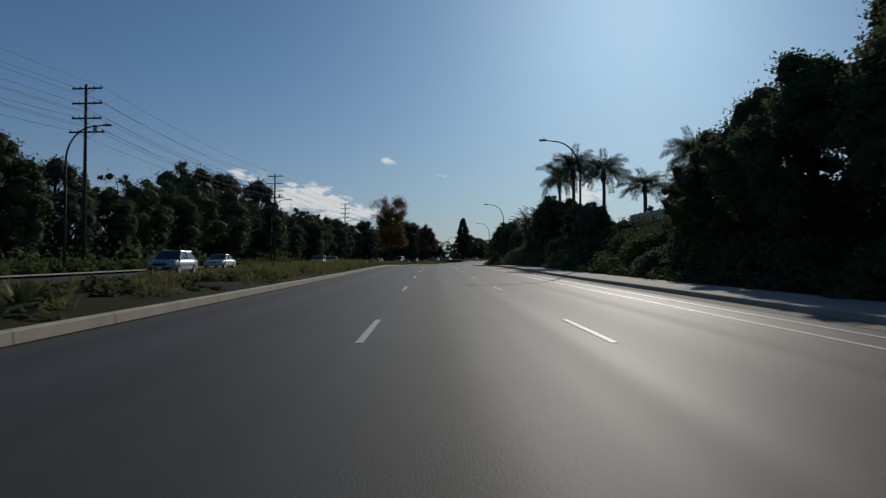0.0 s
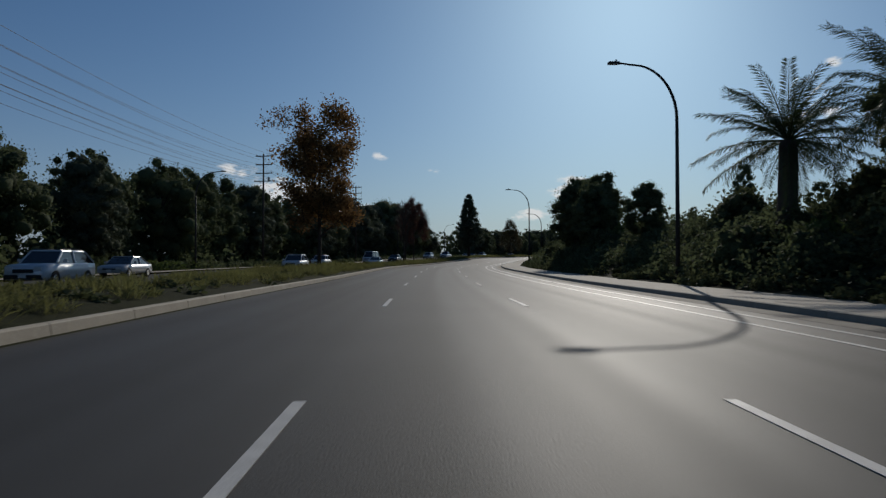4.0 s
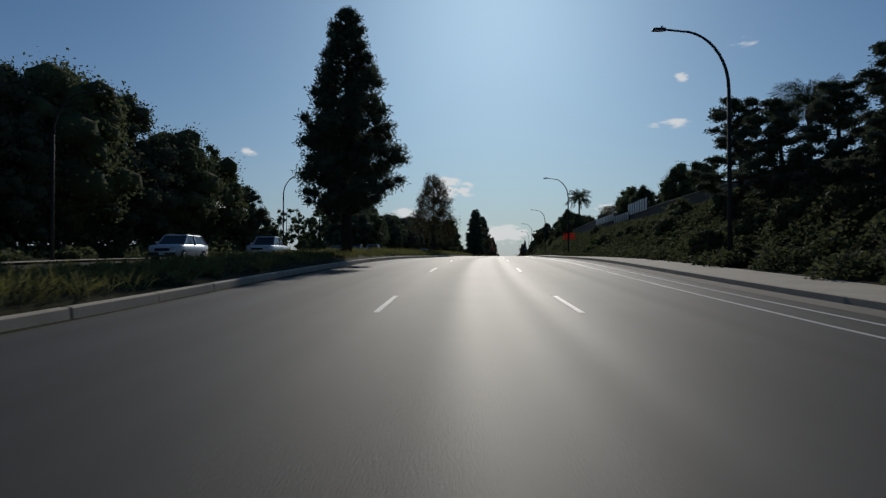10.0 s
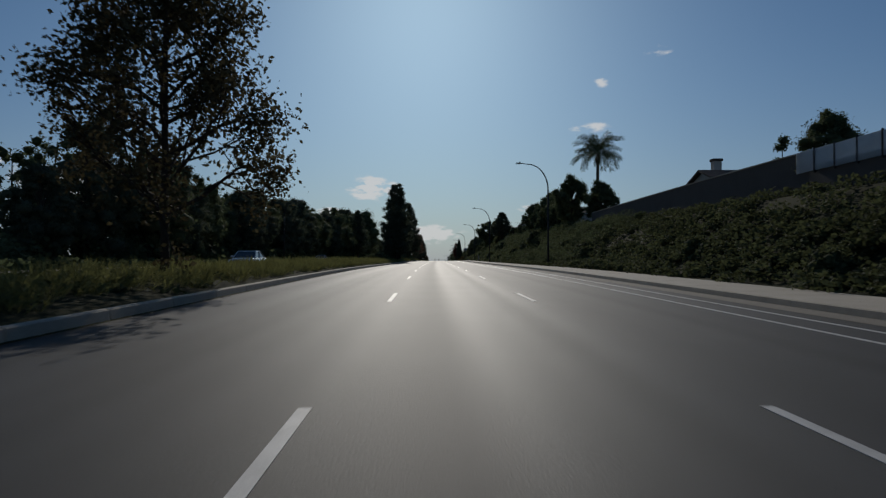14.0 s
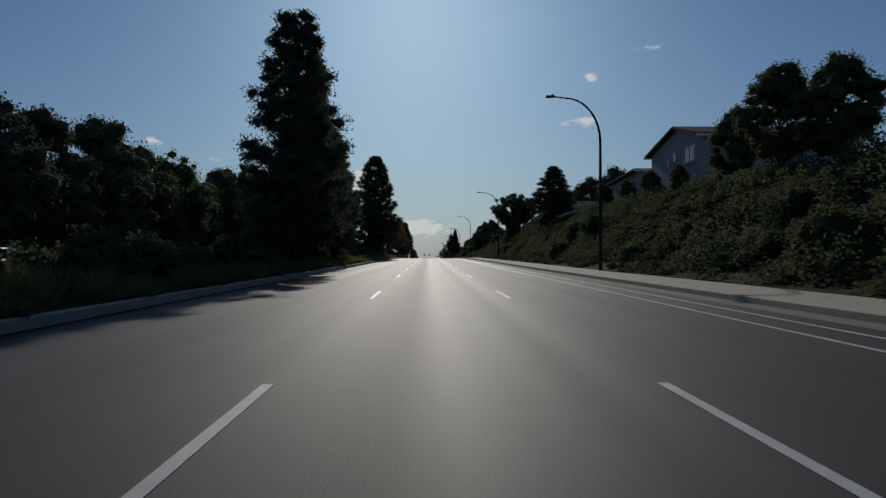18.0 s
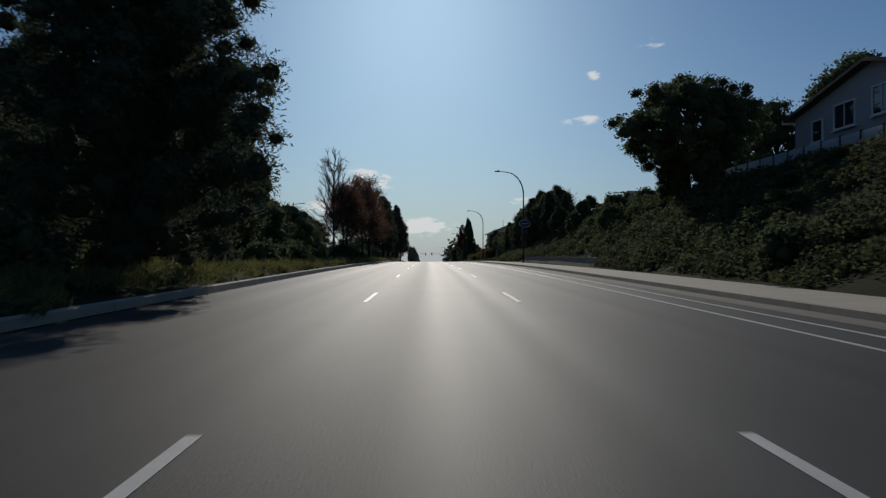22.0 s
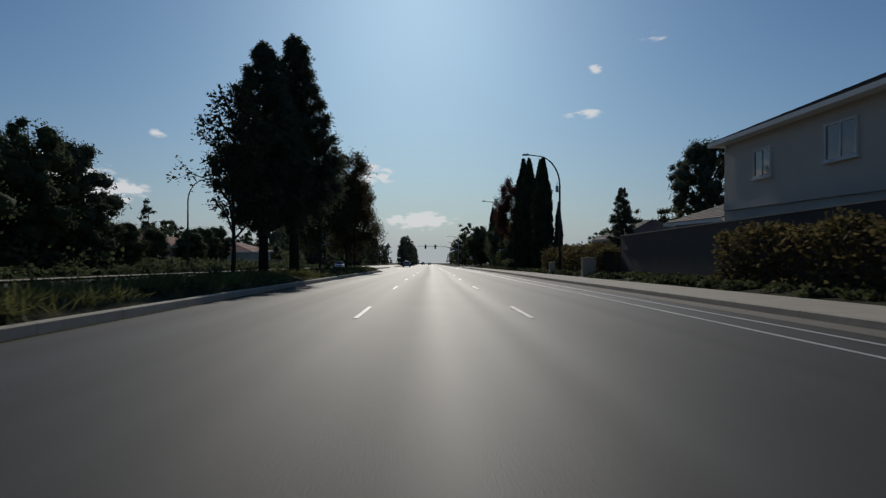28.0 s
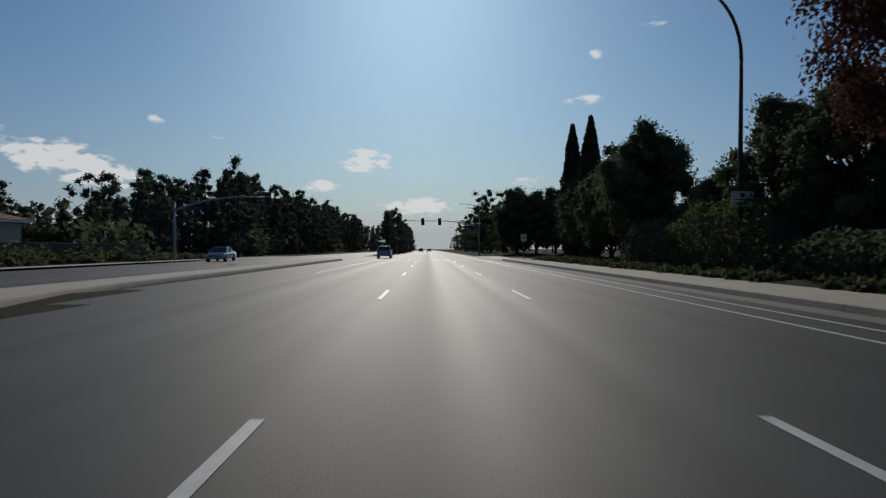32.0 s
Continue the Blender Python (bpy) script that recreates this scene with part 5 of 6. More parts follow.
for u0, u1, lat, D, H, mat, label in (
        (28.0, 28.65, 12.7, 1.4, 2.2, HEDGE_RED, "red and green leaved hedge in front of a block wall"),
        (28.65, 29.25, 12.7, 1.3, 2.0, HEDGE_RED, "red and green leaved hedge in front of a block wall"),
        (30.15, 30.7, 13.2, 1.6, 2.1, HEDGE_RED, "clipped olive and red hedge beside the pavement"),
        (30.72, 31.3, 13.3, 1.7, 2.15, HEDGE_RED, "clipped olive and red hedge beside the pavement"),
        (33.1, 33.48, 13.3, 2.2, 2.7, LEAF_LIGHT, "rounded light green hedge beside the pavement"),
        (33.5, 33.95, 13.4, 2.2, 2.3, LEAF, "dark green hedge beside the pavement"),
        (32.62, 33.08, 12.8, 1.3, 1.25, LEAF, "low dark hedge in front of a block wall"),
        (31.35, 32.6, 15.8, 1.6, 2.6, LEAF, "dark hedge behind the cypresses"),
        (27.1, 27.9, 14.8, 2.0, 3.4, LEAF, "tall dark hedge on top of the slope"),
        (26.4, 27.05, 15.2, 2.2, 3.0, LEAF, "tall dark hedge on top of the slope")):
    m = spot((u0 + u1) / 2, lat, -0.05)
    hedge(int(u0 * 10), metre(u1) - metre(u0), D, H, mat, label).matrix_basis = m

# ---- walls and fences on the slope ----
block = Build().box((0, 0, 0), (0.2, 0.795, 0.195)).mesh("block", BLOCK)
block_grey = Build().box((0, 0, 0), (0.2, 0.795, 0.195)).mesh("block", BLOCK_GREY)


def block_wall(name, u0, u1, lat, top, low, label, rows=6, pieces=True, grey=False):
    """A block wall along the road: a solid core with courses of blocks on its road side."""
    owner = thing(name, Matrix(), label, "wall", "", "structure")
    b = Build()
    n = max(int((u1 - u0) / 0.12), 1)
    for i in range(n + 1):
        u = u0 + (u1 - u0) * i / n
        for dl, z in ((-0.09, low), (-0.09, top), (0.11, top), (0.11, low)):
            b.v.append(place(u, lat + dl, z, False))
    b.f += [(4 * i + k, 4 * i + 4 + k, 4 * i + 4 + (k + 1) % 4, 4 * i + (k + 1) % 4) for i in range(n) for k in range(4)]
    b.f += [(0, 1, 2, 3), (4 * n + 3, 4 * n + 2, 4 * n + 1, 4 * n)]
    part("core", b, BLOCK_GREY if grey else BLOCK, owner)
    cap = Build()
    for i in range(n + 1):
        u = u0 + (u1 - u0) * i / n
        for dl, z in ((-0.16, top), (-0.16, top + 0.06), (0.16, top + 0.06), (0.16, top)):
            cap.v.append(place(u, lat + dl, z, False))
    cap.f += [(4 * i + k, 4 * i + 4 + k, 4 * i + 4 + (k + 1) % 4, 4 * i + (k + 1) % 4) for i in range(n) for k in range(4)]
    cap.f += [(0, 1, 2, 3), (4 * n + 3, 4 * n + 2, 4 * n + 1, 4 * n)]
    part("cap", cap, CONCRETE, owner, "smooth capping course")
    if pieces:
        s0, s1, k = metre(u0), metre(u1), 0
        for r in range(rows):
            s = s0 + 0.4 + (0.4 if r % 2 else 0)
            while s < s1 - 0.4:
                part("block", block_grey if grey else block, None, owner).matrix_basis = spot(at_metre(s), lat - 0.012, top - 0.1 - 0.2 * r, ground=False)
                s += 0.8
    return owner


block_wall("retaining_wall", 8.2, 15.5, 18.9, 5.5, 3.0, "dark brown block wall along the top of the slope", pieces=False)
block_wall("retaining_wall_high", 15.5, 17.6, 18.95, 6.3, 3.0, "dark brown block wall along the top of the slope", pieces=False)
block_wall("low_wall", 24.0, 25.6, 12.1, 0.75, -0.1, "low grey block wall at the foot of the slope", 3, grey=True)
block_wall("garden_wall", 27.7, 30.12, 13.7, 3.0, 0.0, "brown block garden wall beside the pavement", 5)
block_wall("garden_wall_low", 32.6, 33.05, 13.75, 1.75, 0.0, "dark low block wall under the cypresses", 4)
block_wall("garden_wall_far", -1.0, 3.4, 20.5, 4.6, 3.0, "pale block wall on top of the slope", pieces=False)


def panel_fence(u0, u1, lat, base, H, label, pitch=1.9, mat=FENCE_WHITE, glazed=False):
    fence = thing("panel_fence", Matrix(), label, "fence")
    s, end = metre(u0), metre(u1)
    while s < end:
        a, b = at_metre(s), at_metre(s + pitch)
        m = spot((a + b) / 2, lat, base, ground=False)
        part("post", Build().box((0, -pitch / 2, H / 2), (0.09, 0.09, H + 0.08)), STEEL if glazed else TRIM, fence).matrix_basis = m
        part("panel", Build().box((0, 0, H / 2 + 0.03), (0.03, pitch - 0.1, H - 0.1)), mat, fence).matrix_basis = m
        s += pitch
    return fence


PANEL_GLASS = material("frosted_fence_panel", (0.74, 0.77, 0.78), 0.3, 0.1, 1.5, 20, 0, translucent=0.7)
panel_fence(13.6, 14.08, 18.75, 5.3, 1.5, "tall frosted panel fence on the block wall", 1.5, PANEL_GLASS, True)
panel_fence(14.1, 14.6, 18.68, 4.75, 1.1, "low frosted panel fence on the block wall", 1.5, PANEL_GLASS, True)
panel_fence(14.64, 15.48, 18.7, 5.2, 1.15, "frosted panel fence with dark posts on the block wall", 1.7, PANEL_GLASS, True)
panel_fence(22.85, 24.05, 20.0, 5.4, 1.4, "frosted glass balustrade in front of a hillside house", 1.6, PANEL_GLASS, True)
panel_fence(2.2, 3.3, 20.5, 4.65, 0.9, "white rail fence on the block wall")
panel_fence(22.3, 22.7, 20.8, 5.3, 1.0, "short white fence on top of the slope", 1.2)

# ---- houses ----
def window(parent, x, y, z, w, h, face):
    """A framed window; face 'x' looks to the road, 'y' looks back along it."""
    def b(cx, cz, sx, sz, t, out):
        if face == 'x':
            return Build().box((x - out, y + cx, z + cz), (t, sx, sz))
        return Build().box((x + cx, y - out, z + cz), (sx, t, sz))
    win = part("window", b(0, 0, w, h, 0.06, 0.0), PANE, parent, "dark glass window pane")
    for cx, cz, sx, sz in ((0, h / 2, w + 0.16, 0.09), (0, -h / 2, w + 0.16, 0.09), (-w / 2, 0, 0.09, h), (w / 2, 0, 0.09, h)):
        part("window_frame", b(cx, cz, sx, sz, 0.1, 0.03), TRIM, win)
    if w > 1.3:
        part("mullion", b(0, 0, 0.06, h, 0.08, 0.02), TRIM, win)
    part("window_sill", b(0, -h / 2 - 0.08, w + 0.24, 0.07, 0.18, 0.06), TRIM, win)
    return win


def slab_roof(parent, pts, x0, x1, thick, mat, name="roof"):
    """Roof slabs over a line of (y, z) points, from x0 to x1, with rows of tiles."""
    for (ya, za), (yb, zb) in zip(pts, pts[1:]):
        b = Build()
        for x in (x0, x1):
            b.v += [Vector((x, ya, za)), Vector((x, yb, zb)), Vector((x, yb, zb + thick)), Vector((x, ya, za + thick))]
        b.f += [(0, 1, 2, 3), (7, 6, 5, 4), (0, 4, 5, 1), (3, 2, 6, 7), (0, 3, 7, 4), (1, 5, 6, 2)]
        r = part(name, b, mat, parent)
        n = max(int(math.hypot(yb - ya, zb - za) / 0.45), 1)
        for i in range(n):
            f = (i + 0.5) / n
            t = Build().box((0, 0, 0), (x1 - x0 - 0.04, 0.3, 0.05))
            row = part("roof_tile", t, mat, r)
            tilt = math.atan2(zb - za, yb - ya)
            row.matrix_basis = Matrix.Translation(((x0 + x1) / 2, ya + (yb - ya) * f, za + (zb - za) * f + thick)) @ Matrix.Rotation(tilt + 0.08, 4, 'X')


def house(m, profile, depth, label, wall, roof, windows, overhang=0.5, base=-1.0):
    h = thing("house", m, label, "house")
    y0, y1 = profile[0][0], profile[-1][0]
    outline = [(y0, base)] + profile + [(y1, base)]
    b = Build()
    for x in (0, depth):
        b.v += [Vector((x, y, z)) for y, z in outline]
    n = len(outline)
    b.f += [tuple(range(n)), tuple(reversed(range(n, 2 * n)))]
    b.f += [((i + 1) % n, i, n + i, n + (i + 1) % n) for i in range(n)]
    part("wall", b, wall, h)
    ext = list(profile)
    (ya, za), (yb, zb) = ext[0], ext[1]
    k = overhang / max(abs(yb - ya), 0.1)
    ext[0] = (ya - (yb - ya) * k, za - (zb - za) * k)
    (ya, za), (yb, zb) = ext[-1], ext[-2]
    k = overhang / max(abs(yb - ya), 0.1)
    ext[-1] = (ya - (yb - ya) * k, za - (zb - za) * k)
    slab_roof(h, [(y, z + 0.02) for y, z in ext], -overhang, depth + overhang, 0.16, roof)
    for ya, za in (ext[0], ext[-1]):
        part("fascia", Build().box(((depth) / 2, ya, za), (depth + 2 * overhang + 0.1, 0.05, 0.22)), TRIM, h)
    for x, y, z, w, hh, face in windows:
        window(h, x, y, z, w, hh, face)
    return h


# two-storey house on the hill
h1 = house(spot(20.22, 20.9, -1.9), [(0, 6.8), (4.9, 8.1), (11.6, 6.75)], 12, "large grey two-storey hillside house with a brown roof", STUCCO_GREY, ROOF_TILE,
           [(-0.02, 2.2, 5.6, 2.2, 1.2, 'x'), (-0.02, 5.6, 5.8, 0.8, 0.7, 'x'), (-0.02, 7.1, 5.5, 0.5, 0.6, 'x'), (-0.02, 2.2, 3.3, 2.2, 0.7, 'x'), (-0.02, 5.9, 3.1, 1.1, 0.6, 'x'),
            (1.8, -0.02, 5.3, 1.8, 1.5, 'y'), (6.5, -0.02, 5.2, 1.8, 1.4, 'y'), (3.0, -0.02, 2.6, 2.6, 1.0, 'y')])
part("chimney", Build().box((4.0, 4.0, 8.2), (0.9, 0.9, 1.2)), STUCCO_GREY, h1)
house(spot(20.8, 20.2, 0.3), [(0, 3.2), (9.6, 2.8)], 6, "low grey annexe with a sloping brown roof", STUCCO_GREY, ROOF_TILE, [(-0.02, 3.0, 1.2, 1.2, 0.8, 'x')])
# bungalow with a gable
house(spot(23.25, 21.9, 0.7), [(0, 3.4), (3.9, 4.5), (11, 3.0)], 10, "blue-grey hillside bungalow with a gabled roof and white window frames", STUCCO_GREY, ROOF_TILE,
      [(-0.02, 1.3, 2.5, 1.2, 1.4, 'x'), (-0.02, 3.1, 2.5, 1.4, 1.4, 'x'), (-0.02, 6.1, 2.3, 1.8, 1.3, 'x'), (-0.02, 8.6, 1.9, 1.0, 1.2, 'x'), (1.8, -0.02, 2.6, 2.8, 1.2, 'y'), (5.6, -0.02, 2.6, 1.6, 1.2, 'y')])
# house with a chimney behind the wall
h4 = house(spot(16.75, 27.0), [(0, 3.2), (6, 5.2), (13, 3.0)], 9, "pale low house with a tiled roof behind the wall", STUCCO, ROOF_TILE, [(-0.02, 3, 1.8, 1.6, 1.2, 'x'), (-0.02, 9, 1.8, 1.6, 1.2, 'x')])
part("chimney", Build().box((2.0, 7.6, 5.6), (0.8, 0.8, 1.8)), STUCCO, h4)
part("chimney_cap", Build().box((2.0, 7.6, 6.6), (1.0, 1.0, 0.25)), ROOF_TILE, h4)
house(spot(25.5, 26), [(0, 3.6), (5, 5.0), (10, 3.6)], 9, "low brown-roofed house behind the trees", STUCCO, ROOF_TILE, [(-0.02, 3, 1.8, 1.6, 1.2, 'x')])


def hip_house(m, L, D, eave, ridge, label, wall, roof, windows):
    """A house with a hipped roof, its long side to the road (x = 0)."""
    h = thing("house", m, label, "house")
    part("wall", Build().box((D / 2, L / 2, eave / 2 - 0.5), (D, L, eave + 1)), wall, h)
    o = 0.6
    c = [Vector((-o, -o, eave)), Vector((D + o, -o, eave)), Vector((D + o, L + o, eave)), Vector((-o, L + o, eave))]
    t = [Vector((D / 2, D / 2, ridge)), Vector((D / 2, L - D / 2, ridge))]
    for k, face in enumerate(((c[0], t[0], t[1], c[3]), (c[1], c[2], t[1], t[0]), (c[0], c[1], t[0]), (c[2], c[3], t[1]))):
        b = Build()
        n = len(face)
        b.v += list(face) + [p + Vector((0, 0, 0.14)) for p in face]
        b.f += [tuple(range(n)), tuple(reversed(range(n, 2 * n)))] + [(i, n + i, n + (i + 1) % n, (i + 1) % n) for i in range(n)]
        r = part("roof", b, roof, h)
        if k == 0:
            rows = 13
            for i in range(rows):
                f = (i + 0.5) / rows
                p, q = c[0].lerp(t[0], f), c[3].lerp(t[1], f)
                row = part("roof_tile", Build().box((0, 0, 0), (0.36, (q - p).length - 0.2, 0.05)), roof, r)
                row.matrix_basis = Matrix.Translation((p + q) / 2 + Vector((0, 0, 0.16))) @ Matrix.Rotation(-math.atan2(ridge - eave, D / 2 + o) + 0.06, 4, 'Y')
    for x, y, sx, sy in ((-o - 0.03, L / 2, 0.06, L + 2 * o), (D + o + 0.03, L / 2, 0.06, L + 2 * o), (D / 2, -o - 0.03, D + 2 * o + 0.1, 0.06), (D / 2, L + o + 0.03, D + 2 * o + 0.1, 0.06)):
        part("gutter", Build().box((x, y, eave + 0.03), (sx, sy, 0.2)), TRIM, h)
    part("soffit", Build().box((D / 2, L / 2, eave - 0.02), (D + 2 * o, L + 2 * o, 0.04)), TRIM, h)
    part("downpipe", Build().tube([(-0.06, L - 0.15, 0), (-0.06, L - 0.15, eave - 0.1)], 0.045, 8), TRIM, h)
    part("band", Build().box((-0.04, L / 2, 2.9), (0.1, L, 0.35)), wall, h)
    for x, y, z, w, hh, face in windows:
        window(h, x, y, z, w, hh, face)
    return h


h3 = hip_house(spot(28.62, 15.2), 20.5, 11, 6.1, 8.6, "large cream two-storey house with a brown hipped roof", STUCCO, ROOF_TILE,
          [(-0.02, 16.5, 4.7, 1.5, 1.25, 'x'), (-0.02, 10.6, 4.8, 1.9, 1.35, 'x'), (-0.02, 6.4, 4.9, 1.7, 1.35, 'x'), (-0.02, 2.4, 4.9, 1.5, 1.35, 'x'), (-0.02, 11.0, 1.9, 1.6, 0.9, 'x'), (3.0, -0.02, 4.8, 1.6, 1.3, 'y'), (7.0, -0.02, 4.8, 1.6, 1.3, 'y')])
part("vent_pipe", Build().tube([(3.0, 11.0, 7.4), (3.0, 11.0, 9.4)], 0.05, 7), GALV, h3)
hip_house(spot(29.62, 16.4), 8, 7, 2.9, 4.5, "low garage with a brown hipped roof beside the house", STUCCO, ROOF_TILE, [])
hip_house(spot(31.42, 22), 12, 10, 3.2, 5.6, "bungalow with a brown tiled hipped roof behind the hedge", STUCCO, ROOF_TILE, [(-0.02, 4, 1.7, 1.6, 1.2, 'x'), (-0.02, 9, 1.7, 1.6, 1.2, 'x')])
for u, lat, L in ((31.6, -38, 16), (32.6, -33.5, 14), (34.62, -34, 17)):
    hip_house(spot(u, lat, turn=180), L, 10, 3.0, 4.8, "low house with a red tiled roof across the road", STUCCO, ROOF_RED, [(-0.02, 4, 1.6, 1.6, 1.2, 'x'), (-0.02, 9, 1.6, 2.0, 1.2, 'x')])
block_wall("garden_wall_left", 33.5, 35.3, -29.9, 1.7, -0.1, "tan block wall along the far pavement", pieces=False)


# ---- traffic signals, signs, cabinets ----
def signal_head(parent, x, y, z):
    b = part("signal_head", Build().box((x, y, z), (0.34, 0.22, 1.05)), BLACK, parent, "black three-lamp signal head")
    part("backplate", Build().box((x, y + 0.03, z), (0.6, 0.03, 1.3)), BLACK, b)
    for k, mat in enumerate((LENS_RED, BLACK, BLACK)):
        part("lens", Build().tube([(x, y - 0.13, z + 0.33 - 0.33 * k), (x, y - 0.1, z + 0.33 - 0.33 * k)], 0.13, 12), mat, b)
        part("visor", Build().tube([(x, y - 0.3, z + 0.36 - 0.33 * k), (x, y - 0.1, z + 0.36 - 0.33 * k)], [0.15, 0.15], 12, False), BLACK, b)
    return b


def traffic_signal(reach, heads, label, lamp=True):
    sig = thing("traffic_signal", Matrix(), label, "traffic light", "traffic signals at the crossing")
    part("pole", Build().tube([(0, 0, -0.2), (0, 0, 3), (0, 0, 9.2 if lamp else 6.0)], [0.17, 0.15, 0.1], 12), GALV, sig, soft=True)
    arm = [(0, 0, 5.1), (-1.6, 0, 5.7), (-3.6, 0, 6.2), (-6, 0, 6.45), (-reach, 0, 6.5)]
    part("mast_arm", Build().tube(arm, [0.12, 0.11, 0.095, 0.08, 0.05], 10), GALV, sig, soft=True)
    for x in heads:
        signal_head(sig, -x, -0.25, 6.3)
    signal_head(sig, 0.35, -0.25, 3.4)
    if lamp:
        part("lamp_arm", Build().tube([(0, 0, 9.0), (-1.4, 0, 9.5), (-3.2, 0, 9.6)], [0.06, 0.05, 0.04], 8), GALV, sig, soft=True)
        part("lamp_head", Build().box((-3.4, 0, 9.6), (0.6, 0.25, 0.1)), STEEL, sig)
    part("street_sign", Build().box((-1.9, -0.12, 5.35), (1.7, 0.03, 0.42)), SIGN_BLUE, sig, "small dark street sign with a plain bar")
    return sig


put("signal_r", lambda: traffic_signal(13.2, (7.3, 10.4), "galvanised traffic signal with a long mast arm over the road"), spot(37.7, 9.4))
put("signal_l", lambda: traffic_signal(9.5, (9.2,), "traffic signal with a mast arm on the far corner", False), spot(35.1, -25.2, turn=180))


def disc_sign():
    s = thing("oval_sign", Matrix(), "blue oval town sign with a pale rim on a lamp post", "sign")
    n = 28
    for name, rx, rz, y, mat in (("rim", 0.66, 0.43, 0.0, SIGN_WHITE), ("face", 0.6, 0.37, -0.025, SIGN_BLUE)):
        b = Build()
        for yy in (y - 0.02, y + 0.02):
            b.v += [Vector((rx * math.cos(6.2832 * k / n), yy, rz * math.sin(6.2832 * k / n))) for k in range(n)]
        b.f += [tuple(range(n)), tuple(reversed(range(n, 2 * n)))] + [(k, n + k, n + (k + 1) % n, (k + 1) % n) for k in range(n)]
        part(name, b, mat, s)
    part("lettering", Build().box((0, -0.048, 0.0), (0.78, 0.006, 0.07)), SIGN_WHITE, s, "pale bar of small lettering")
    part("bracket", Build().box((0, 0.12, 0.0), (0.12, 0.2, 0.5)), STEEL, s)
    part("lower_plate", Build().box((0.05, -0.0, -0.75), (0.4, 0.03, 0.26)), SIGN_BLUE, s)
    return s


disc_sign().matrix_basis = spot(25.28, 10.9, 4.55, ground=False)


def board_sign(w, h, mat, label, bars, name="road_sign", bar=BLACK):
    s = thing(name, Matrix(), label, "sign")
    part("board", Build().box((0, 0, 0), (w, 0.03, h)), mat, s)
    for x, z, bw, bh in bars:
        part("bar", Build().box((x, -0.022, z), (bw, 0.008, bh)), bar, s)
    part("bracket", Build().box((0, 0.1, 0), (0.1, 0.18, h * 0.9)), STEEL, s)
    return s


board_sign(1.45, 0.42, SIGN_ORANGE, "orange roadworks sign with dark lettering on a lamp post", [(-0.5, 0.0, 0.2, 0.2), (0.12, 0.0, 0.7, 0.12)]).matrix_basis = spot(14.22, 11.35, 2.95, ground=False)
board_sign(1.62, 0.34, SIGN_ORANGE, "orange roadworks plate below a larger sign", [(0.0, 0.0, 1.2, 0.1)]).matrix_basis = spot(14.22, 11.35, 2.54, ground=False)
board_sign(0.9, 0.3, SIGN_WHITE, "white parking sign plates on a lamp post", [(0.0, 0.0, 0.16, 0.16)]).matrix_basis = spot(33.21, 12.4, 3.35, ground=False)
board_sign(0.9, 0.28, SIGN_WHITE, "white parking sign plates on a lamp post", [(0.0, 0.0, 0.5, 0.06)]).matrix_basis = spot(33.21, 12.4, 3.02, ground=False)
post = board_sign(0.6, 0.75, SIGN_WHITE, "small pale sign on a thin post beyond the crossing", [(0, 0, 0.4, 0.1)])
post.matrix_basis = spot(35.2, 9.9, 2.4, ground=False)
part("post", Build().tube([(0, 0.06, -2.4), (0, 0.06, 0.4)], 0.03, 8), GALV, post)


def cabinet(w, d, h, label, mat=CONCRETE):
    c = thing("utility_cabinet", Matrix(), label, "utility box")
    part("body", Build().box((0, 0, h / 2), (w, d, h)), mat, c)
    part("lid", Build().box((0, 0, h + 0.03), (w + 0.06, d + 0.06, 0.06)), mat, c)
    part("plinth", Build().box((0, 0, -0.02), (w + 0.2, d + 0.2, 0.12)), CONCRETE, c)
    part("door", Build().box((-w / 2 - 0.012, 0, h / 2), (0.02, d * 0.8, h * 0.8)), mat, c)
    part("handle", Build().box((-w / 2 - 0.03, d * 0.25, h * 0.55), (0.03, 0.03, 0.14)), STEEL, c)
    return c


cabinet(0.34, 0.34, 1.35, "pale concrete utility pillar at the edge of the pavement").matrix_basis = spot(21.95, 11.15)
cabinet(0.45, 0.45, 1.0, "small tan utility cabinet on the pavement edge").matrix_basis = spot(30.65, 10.85)
cabinet(0.9, 0.6, 1.3, "large pale utility cabinet on the pavement edge").matrix_basis = spot(30.1, 11.2)
box = thing("small_cell_box", spot(30.64, 11.25, 7.6, ground=False), "grey equipment box fixed to a lamp post", "equipment box")
part("body", Build().box((0, 0, 0), (0.22, 0.25, 0.55)), GALV, box)
part("antenna", Build().tube([(0, 0, 0.27), (0, 0, 0.6)], 0.03, 8), GALV, box)
rock = Build()
rg = np.random.default_rng(3)
for k in range(60):
    a, e = (k % 10) * 0.6283, -0.3 + 1.8 * (k // 10) / 5
    rock.v.append(Vector((0.8 * math.cos(a) * math.cos(e), 0.6 * math.sin(a) * math.cos(e), 0.5 * math.sin(e))) * rg.uniform(0.92, 1.08))
rock.f += [(10 * i + k, 10 * i + (k + 1) % 10, 10 * i + 10 + (k + 1) % 10, 10 * i + 10 + k) for i in range(5) for k in range(10)]
ob = part("boulder", rock, CONCRETE, soft=True)
ob.matrix_basis = spot(21.9, -8.6)
tagged(ob, "pale rounded boulder lying in the median", "boulder")


